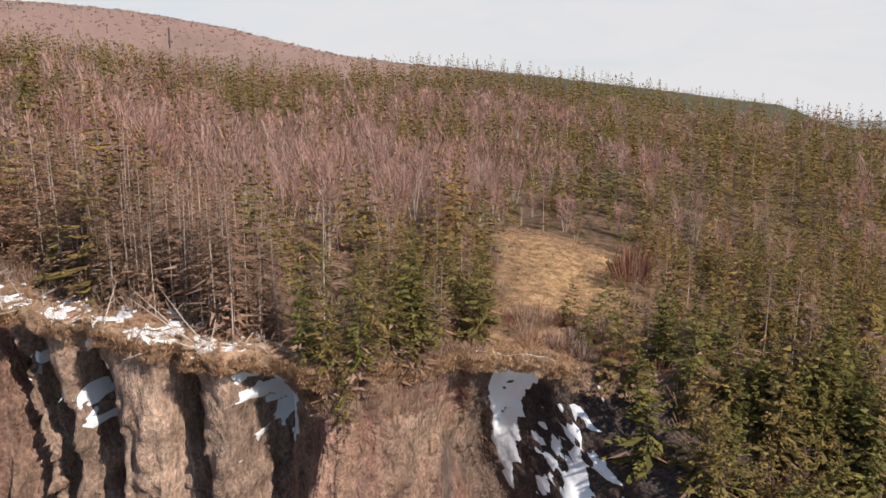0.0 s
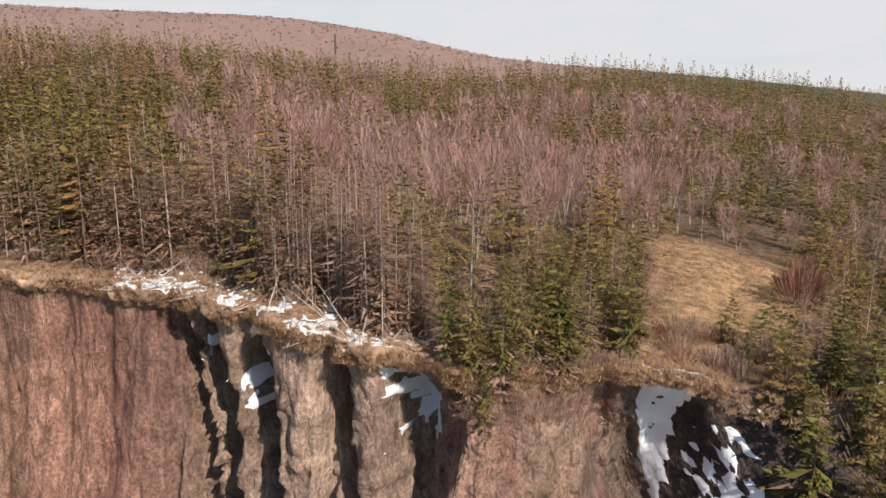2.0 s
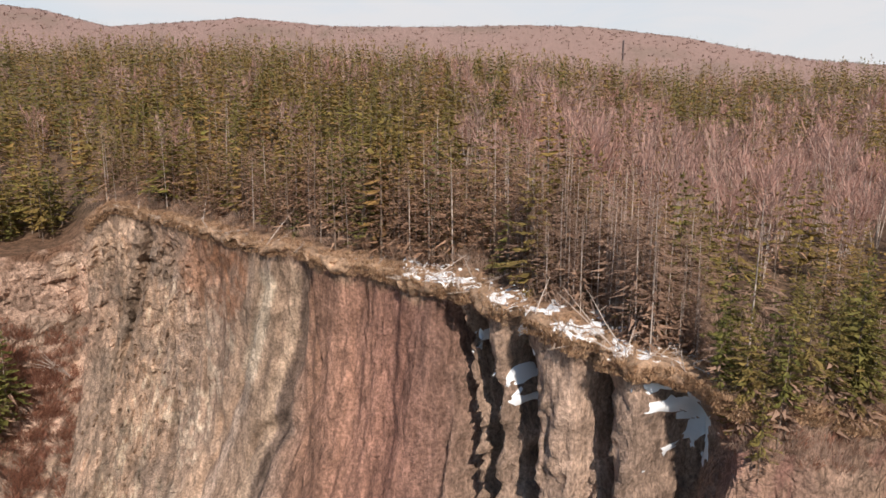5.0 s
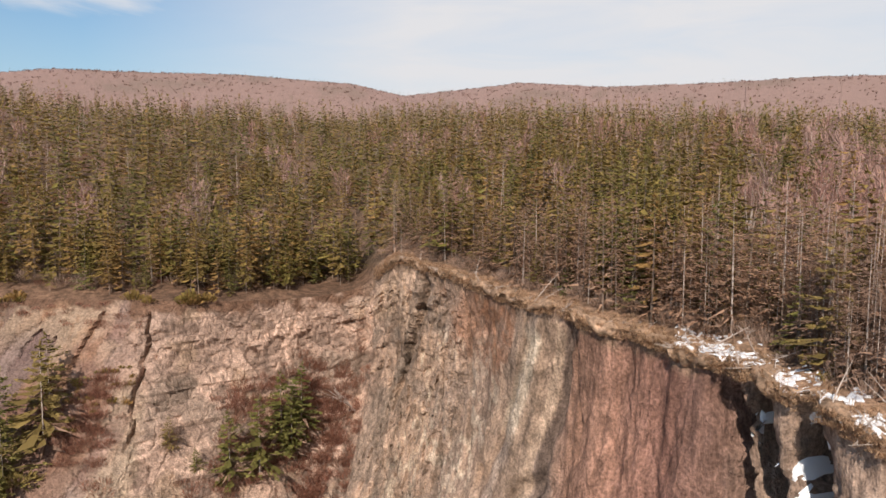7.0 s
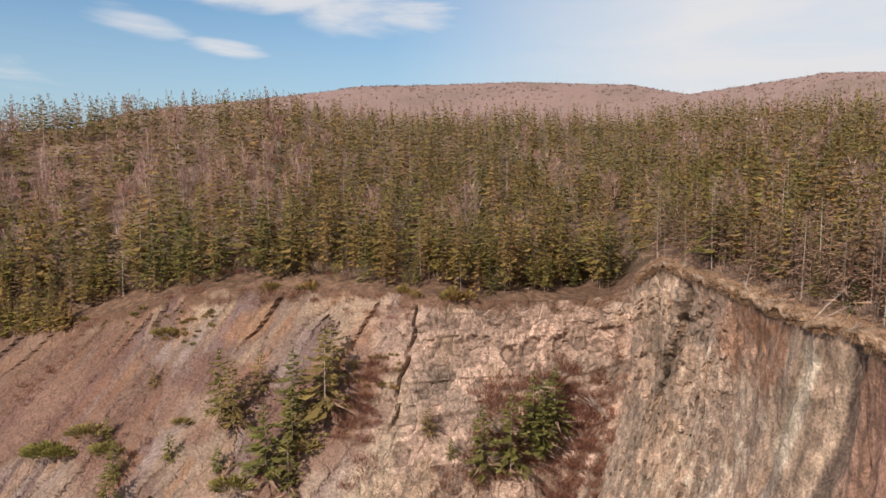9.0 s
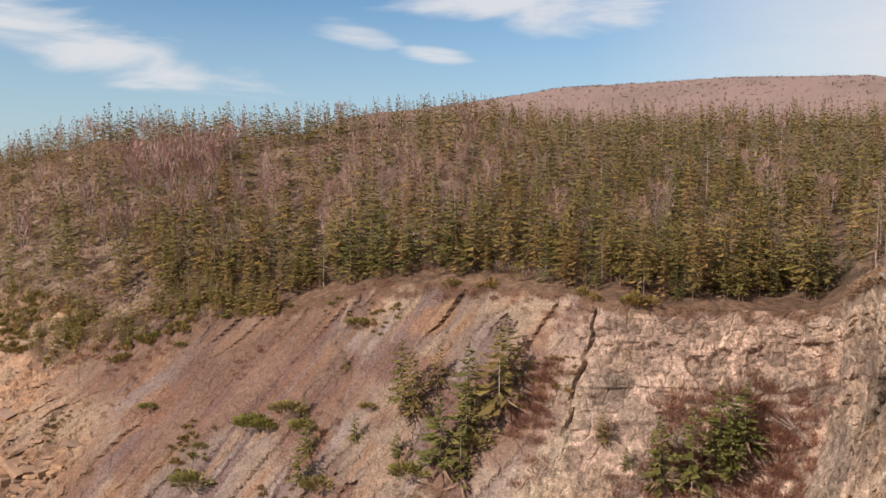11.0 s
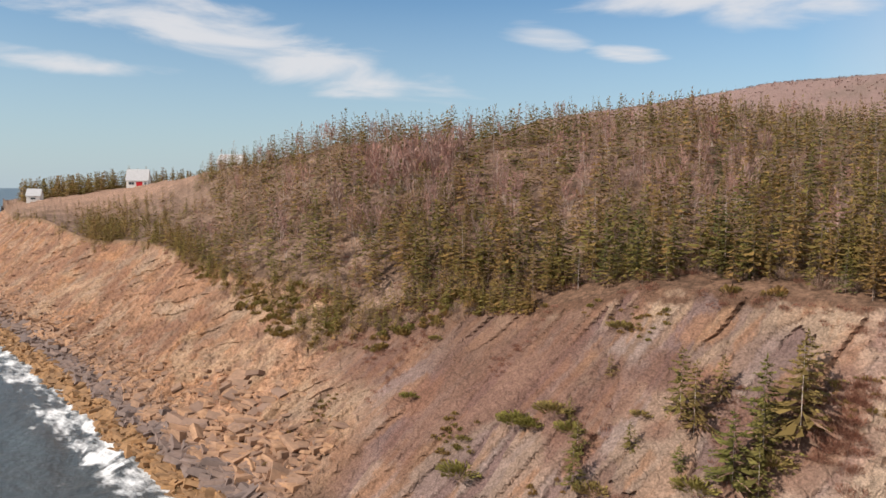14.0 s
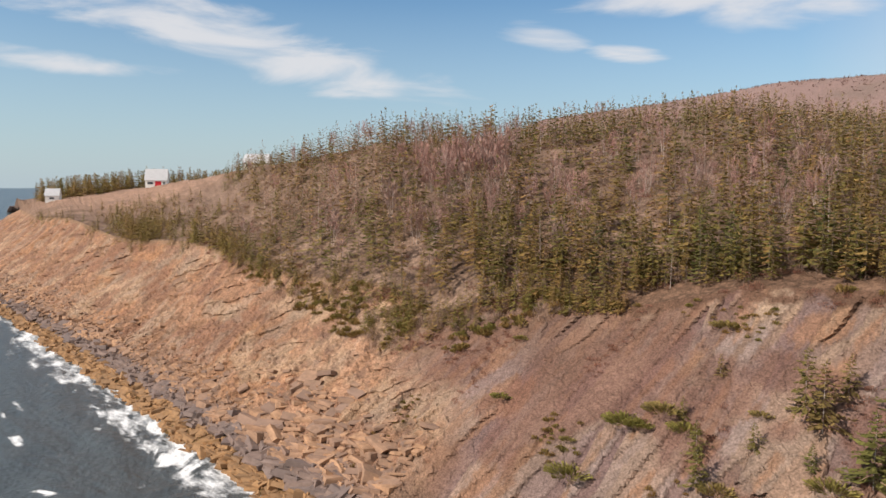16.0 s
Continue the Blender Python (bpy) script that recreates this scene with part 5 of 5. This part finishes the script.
    place_many("russet_brush", brush_kinds, russet, [M_BRUSH], "russet leafless brush on the cliff", "brush")
    place_many("grey_thicket", thick_kinds, grey, [M_THICK], "grey leafless thicket along the brink", "brush")
    place_many("green_scrub", green_kinds, green, [M_SPRUCE], "low green spruce scrub along the brink", "scrub")


cliff_plants()


def brink_spruces():
    """Small spruces that creep down over the brink in the west."""
    rk = random.Random(12)
    kinds = [joined(spruce(460 + k, 3.2, 1.15, .06, 20, 3, .42, .22, .75, 3, 3), 1, 2) for k in range(3)]
    spots = []
    for i in range(330):
        u = rk.uniform(4.8, 10.1)
        reach = 0.5 + 5.2 * max(0.0, 1 - abs(u - 7.3) / 2.8)
        h = reach * rk.random() ** 1.3
        spots.append((*(face_at(u, h) + np.array((0, 0, -.15))), rk.uniform(.45, 1.0), rk.uniform(0, 6.28), i % 3))
    # a belt on the far headland, and round the far house
    for i in range(420):
        w, r = radians(rk.uniform(-76.5, -63.5)), rk.uniform(372, 440)
        x, y = HUB[0] + r * math.sin(w), HUB[1] + r * math.cos(w)
        spots.append((x, y, float(ground_z(x, y)) - .2, rk.uniform(2.2, 3.0), rk.uniform(0, 6.28), i % 3))
    for i in range(150):
        u = rk.uniform(1.0, 5.4)
        if fbm(np.array([u * 3.1]), np.array([.5]), 170, 2)[0] < .54:
            continue
        spots.append((*face_at(u, 3 * rk.random() ** 2), rk.uniform(.5, 1.0), rk.uniform(0, 6.28), i % 3))
    for i in range(230):
        u = rk.gauss(3.35, .3) if i % 2 else rk.gauss(4.75, .45)
        k = int(np.argmin(np.abs(U - u)))
        way = (E3[k, :2] - HUB) / np.linalg.norm(E3[k, :2] - HUB)
        dd = rk.uniform(-2, 22)
        x, y = E3[k, 0] + way[0] * max(dd, 0), E3[k, 1] + way[1] * max(dd, 0)
        z = float(ground_z(x, y)) if dd > 0 else face_at(u, -dd)[2]
        spots.append((x, y, z - .2, rk.uniform(.7, 1.4), rk.uniform(0, 6.28), i % 3))
    for i in range(150):
        cx, cy, sx, sy = ((-205, 75, 13, 4), (-180, 77, 12, 5), (-238, 90, 16, 5))[i % 3]
        x, y = rk.gauss(cx, sx), rk.gauss(cy, sy)
        if float(inland(x, y)) > 0:
            spots.append((x, y, float(ground_z(x, y)) - .2, rk.uniform(.7, 1.5), rk.uniform(0, 6.28), i % 3))
    # trees that half hide the house on the hillside
    for i in range(26):
        a, b = rk.uniform(4, 18), rk.uniform(-9, 9)
        x, y = -216 + .89 * a + .455 * b, 119 - .455 * a + .89 * b
        spots.append((x, y, float(ground_z(x, y)) - .2, rk.uniform(1.3, 1.9), rk.uniform(0, 6.28), i % 3))
    place_many("brink_scrub", kinds, spots, WOOD_MATS, "stunted green spruces along the brink", "scrub")


brink_spruces()


# ---------------------------------------------------------------- old snow
def snow():
    v = FACE_H
    s2 = S[None, :] + 0 * v
    n = fbm(s2 / 0.22, v / 0.3, 201, 3) - .5
    n2 = fbm(s2 / 2.0, v / 2.0, 202, 3) - .5

    du = np.gradient(FACE, axis=1)
    dv = np.gradient(FACE, axis=0)
    nor = np.cross(du, dv)
    nor /= np.linalg.norm(nor, axis=-1, keepdims=True) + 1e-9
    nor *= np.sign((nor[..., 0] * OUT[:, 0] + nor[..., 1] * OUT[:, 1] + nor[..., 2] * .5)).clip(-1, 1)[..., None]
    def streak(ua, ub, top, low, w0, w1):
        """A strip whose middle runs from one index along the edge to another."""
        t = np.clip((v - top) / (low - top), 0, 1)
        mid = s_at(ua) + (s_at(ub) - s_at(ua)) * t
        return np.minimum(np.minimum(w0 + (w1 - w0) * t - np.abs(s2 - mid), v - top), low - v)

    gully = np.full(v.shape, -9.0)
    for ua, ub, top, low, w0, w1 in ((20.88, 20.90, .1, 2.2, .34, .2), (21.30, 21.27, .1, 3.9, .45, .18), (22.36, 22.42, .9, 3.4, .55, .5)):
        gully = np.maximum(gully, streak(ua, ub, top, low, w0, w1))
    bowl = streak(25.74, 25.79, .15, 5.8, 1.05, .08)
    for ua, ub, top, low, w0, w1 in ((26.22, 25.93, 1.6, 5.6, .08, .16), (26.20, 26.16, 2.6, 6.2, .08, .72)):
        bowl = np.maximum(bowl, streak(ua, ub, top, low, w0, w1))
    ring = (s2 > s_at(25.95)) & (s2 < s_at(26.42)) & (v < 4.6) & (v > .7)
    specks = np.where(ring, (n - .15) * 1.4, -9.0)
    for nm, field, lab in (("gully_snow", gully * 1.0 + n * 2.0 - .08, "melting snow left in the shaded gullies"),
                           ("bowl_snow", np.maximum(bowl * 1.3 + n * .6 + n2 * .25, specks), "bright old snow filling the bowl in the slope")):
        lift = np.clip(field * .5, -.25, .035)
        pts = FACE + nor * lift[..., None] + np.array((0, 0, .05))
        near = field > -.5
        keep = near[:-1, :-1] | near[1:, :-1] | near[:-1, 1:] | near[1:, 1:]
        tagged(grid_mesh(nm, pts, None, M_SNOW, keep), lab, "snow", kind="structure")
    # a thin crust on the turf of the brink
    rows = np.linspace(-0.1, 3.0, 60)[:, None]
    ks = np.where((U > 20.2) & (U < 22.6))[0]
    way = E3[ks, :2] - HUB
    way /= np.linalg.norm(way, axis=1)[:, None]
    x = E3[None, ks, 0] + rows * way[None, :, 0]
    y = E3[None, ks, 1] + rows * way[None, :, 1]
    z = np.where(rows < .4, E3[None, ks, 2] + .06, ground_z(x, y))
    ends = smooth01(U[ks], 20.2, 20.6) * smooth01(U[ks], 22.6, 22.2)
    nn = fbm(x / .16, y / .16, 205, 3) * .65 + fbm(x / 1.1, y / 1.1, 206, 2) * .35 - .615 + .155 * np.exp(-((rows - .7) / .8) ** 2) * ends[None, :]
    tagged(grid_mesh("brink_snow", np.stack([x, y, z + .03 + np.clip(nn * 1.2, -.3, .03)], -1), None, M_SNOW), "patchy snow on the turf of the brink", "snow", kind="structure")


snow()


# ---------------------------------------------------------------- turf, grass and fallen poles on the brink
def grass():
    rk = random.Random(9)
    tuft = []
    for k in range(4):
        t = Tris()
        r2 = random.Random(k)
        for _ in range(20):
            w = r2.uniform(0, 6.28)
            L = r2.uniform(.10, .30)
            a = Vector((r2.uniform(-.12, .12), r2.uniform(-.12, .12), -.03))
            b = a + Vector((math.cos(w) * L * .7, math.sin(w) * L * .7, L * r2.uniform(.1, .9)))
            sd = Vector((-math.sin(w), math.cos(w), .2)) * .014
            t.tri(tuple(a - sd), tuple(a + sd), tuple(b))
        tuft.append(t.arrays())
    spots = []
    for i in range(5600):
        u = rk.uniform(16.4, 26.2)
        k = int(np.argmin(np.abs(U - u)))
        d = -.45 + 2.6 * rk.random() ** 2.2
        way = E3[k, :2] - HUB
        way = way / np.linalg.norm(way)
        x, y = E3[k, 0] + way[0] * d, E3[k, 1] + way[1] * d
        z = E3[k, 2] + (rk.uniform(-.45, .1) if d < .0 else rk.uniform(-.1, .15))
        if d > .3:
            z = float(ground_z(x, y))
        spots.append((x, y, z, rk.uniform(.6, 1.3), rk.uniform(0, 6.28), i % 4))
    for i in range(4200):
        x, y = rk.uniform(29, 57), rk.uniform(7, 25)
        a_ = float(azimuth(x, y))
        if float(meadow(np.array(x), np.array(y))) < .2 and not (60 < a_ < 79 and float(inland(x, y)) < 16):
            continue
        spots.append((x, y, float(ground_z(x, y)), rk.uniform(.5, 1.0), rk.uniform(0, 6.28), i % 4))
    place_many("dry_grass", tuft, spots, [M_GRASS], "tufts of dry straw-coloured grass", "grass")


grass()


def turf_lip():
    """The mat of turf that hangs over the brink, with a ragged hem."""
    ks = np.where((U > 16.5) & (U < 24.6))[0]
    prof = np.array([(-1.0, .02), (-.4, .10), (0.0, .12), (.22, .08), (.36, -.04), (.38, -.16), (.22, -.26), (-.1, -.32)])
    x, y, z, c = [], [], [], []
    for i, (o, dz) in enumerate(prof):
        sag = 2.4 * fbm(S[ks] / 1.3, np.full(len(ks), 1.0), 211, 4) - .25
        hem = np.maximum(sag, .1) * (.25 + 1.2 * smooth01(fbm(S[ks] / 1.2, np.full(len(ks), 3.0), 212, 4), .42, .62)) if dz < 0 else 1.0
        lump = smooth01(fbm(S[ks] / 1.2, np.full(len(ks), 3.0), 212, 4), .40, .66)
        reach = o * (.05 + 1.1 * lump) if o > 0 else o
        hump = (fbm(S[ks] / .9, np.full(len(ks), 7.0), 215, 3) - .5) * .45 * (1 if o > -.9 else .2)
        wob = (fbm(S[ks] / .3, np.full(len(ks), i * 3.3), 213, 2) - .5) * .34
        x.append(E3[ks, 0] + OUT[ks, 0] * (reach + wob))
        y.append(E3[ks, 1] + OUT[ks, 1] * (reach + wob))
        z.append(E3[ks, 2] + dz * hem + wob + hump)
        cc = np.array((.34, .225, .15)) if dz > -.1 else np.array((.25, .16, .105))
        c.append(np.repeat((cc * 1.0)[None], len(ks), 0) * (.7 + .6 * fbm(S[ks] / .6, np.full(len(ks), i * 1.0), 214, 3))[:, None])
    tagged(grid_mesh("turf_brink", np.stack([np.array(x), np.array(y), np.array(z)], -1), np.array(c), M_TURF),
           "ragged mat of dry turf over the brink", "turf", kind="structure")


turf_lip()


def poles():
    """Dead trunks that lean or lie along the brink."""
    rk = random.Random(4)
    for i in range(96):
        u = rk.uniform(20.2, 22.6) if i < 50 else rk.uniform(17.0, 20.4)
        k = int(np.argmin(np.abs(U - u)))
        way = E3[k, :2] - HUB
        way = way / np.linalg.norm(way)
        d = rk.uniform(-.2, 1.6)
        p = Vector((E3[k, 0] + way[0] * d, E3[k, 1] + way[1] * d, E3[k, 2] - .05))
        L = .45 + 2.4 * rk.random() ** 2.2
        fat = rk.uniform(.28, .6)
        w = rk.uniform(0, 6.28)
        rise = rk.uniform(.35, 1.4) if i % 3 and i < 70 else rk.uniform(.0, .25)
        q = p + Vector((math.cos(w), math.sin(w), rise)).normalized() * L
        t = Tris()
        mid = p.lerp(q, .5) + Vector((rk.uniform(-.06, .06), rk.uniform(-.06, .06), rk.uniform(-.05, .05)))
        t.rod(p, mid, .05 * fat, .04 * fat, 6)
        t.rod(mid, q, .04 * fat, .012 * fat, 6)
        for _ in range(5):
            a = p.lerp(q, rk.uniform(.3, .95))
            t.rod(a, a + Vector((rk.uniform(-1, 1), rk.uniform(-1, 1), rk.uniform(-.3, .8))) * .28, .012, .004, 3)
        v, f, m = t.arrays()
        v -= np.array(p)
        ob = tagged(new("dead_pole", mesh_from("dead_pole", v, f, [M_PALE], m)), "weathered grey dead trunk leaning on the brink", "dead trunk", "dead trunks on the brink")
        ob.location = p
    # a toppled grey tree in the recess
    t = Tris()
    a = Vector(face_at(16.1, 10.4))
    for i in range(34):
        w = rk.uniform(-.9, .9)
        L = rk.uniform(.8, 2.6)
        way = Vector((-.75 * math.cos(w), -.35, .55 + .7 * math.sin(w)))
        b = a + Vector((-.9, -.2, .9)) * rk.uniform(.0, 1.4)
        t.rod(b, b + way * L, .035, .008, 4)
    v, f, m = t.arrays()
    v -= np.array(a)
    ob = tagged(new("toppled_tree", mesh_from("toppled_tree", v, f, [M_PALE], m)), "toppled grey tree with bare limbs on the rubble", "dead tree")
    ob.location = a


poles()


# ---------------------------------------------------------------- the far houses
M_WHITE = plain("white_clapboard", (0.78, 0.77, 0.74), 0.6, 0.05, 1.0)
M_ROOF = plain("grey_shingle", (0.46, 0.46, 0.47), 0.8, 0.15, 2.0)
M_RED = plain("red_door_paint", (0.55, 0.03, 0.04), 0.5, 0.1, 1.0)
M_GLASS, _n2, _b2 = material("window_glass", 0.08, 0.5)
_b2.inputs["Base Color"].default_value = (0.05, 0.06, 0.07, 1)


def box(bm, x0, x1, y0, y1, z0, z1):
    vs = [bm.verts.new((x, y, z)) for z in (z0, z1) for x, y in ((x0, y0), (x1, y0), (x1, y1), (x0, y1))]
    for q in ((3, 2, 1, 0), (4, 5, 6, 7), (0, 1, 5, 4), (1, 2, 6, 5), (2, 3, 7, 6), (3, 0, 4, 7)):
        bm.faces.new([vs[i] for i in q])


def part(name, bm, mat, parent, label=""):
    me = bpy.data.meshes.new(name)
    bm.to_mesh(me)
    bm.free()
    me.materials.append(mat)
    ob = new(name, me)
    ob.parent = parent
    return tagged(ob, label) if label else ob


def house(name, x, y, turn, w, d, eave, ridge, label, openings):
    """A gabled house: openings are (kind, from, to, sill, head) along the front wall."""
    ob = tagged(new(name), label, "house")
    ob.matrix_basis = pose(x, y, float(ground_z(x, y)) - 0.2, 0, 0, turn)
    bm = bmesh.new()
    box(bm, -w / 2, w / 2, 0, d, -.6, eave)
    for sx in (-w / 2, w / 2 - .02):
        a = [bm.verts.new((sx + k, yy, zz)) for k in (0, .02) for yy, zz in ((0, eave), (d, eave), (d / 2, ridge))]
        bm.faces.new(a[:3])
        bm.faces.new(a[3:])
    part("wall", bm, M_WHITE, ob, "white clapboard wall")
    bm = bmesh.new()
    o, th = .3, .15
    sl = (ridge - eave) / (d / 2)
    for sg in (0, 1):
        y0, y1 = (-o, d / 2) if sg == 0 else (d + o, d / 2)
        z0 = eave - o * sl
        a = [bm.verts.new((xx, yy, zz + k)) for k in (.02, th) for xx, yy, zz in ((-w / 2 - o, y0, z0), (w / 2 + o, y0, z0), (w / 2 + o, y1, ridge), (-w / 2 - o, y1, ridge))]
        for q in ((0, 1, 2, 3), (7, 6, 5, 4), (0, 4, 5, 1), (1, 5, 6, 2), (2, 6, 7, 3), (3, 7, 4, 0)):
            bm.faces.new([a[i] for i in q])
    part("roof", bm, M_ROOF, ob, "pale grey shingle roof")
    for kind, a, b, lo, hi in openings:
        bm = bmesh.new()
        box(bm, a, b, -.06, .05, lo, hi)
        if kind == "door":
            part("door", bm, M_RED, ob, "red painted double door")
        else:
            win = part("window", bm, M_WHITE, ob)
            bm = bmesh.new()
            mid = (a + b) / 2
            box(bm, a + .1, mid - .05, -.08, .0, lo + .1, hi - .1)
            box(bm, mid + .05, b - .1, -.08, .0, lo + .1, hi - .1)
            part("pane", bm, M_GLASS, win)
    return ob


house("far_house", -317.5, 128.5, 58, 9.0, 7.5, 2.9, 7.6, "white gabled cottage with a red double door",
      [("door", -.4, 2.2, .0, 2.2), ("window", -3.6, -1.2, .8, 2.1), ("window", 2.9, 4.0, .8, 2.1)])
house("white_shed", -345, 94, 62, 5.4, 6.0, 2.8, 5.6, "small white gabled shed on the headland", [("window", -1, 1, 1, 2)])
house("hillside_house", -216, 119, 40, 8.0, 6.5, 2.6, 5.4, "grey-roofed house half hidden by trees", [("window", -3, -1, 1, 2.2), ("window", 1, 3, 1, 2.2)])
house("upland_house", -137.9, 420.5, 15, 9.0, 7.0, 3.5, 7.0, "tiny white house on the far hillside", [("window", -1, 1, 1, 2.2)])
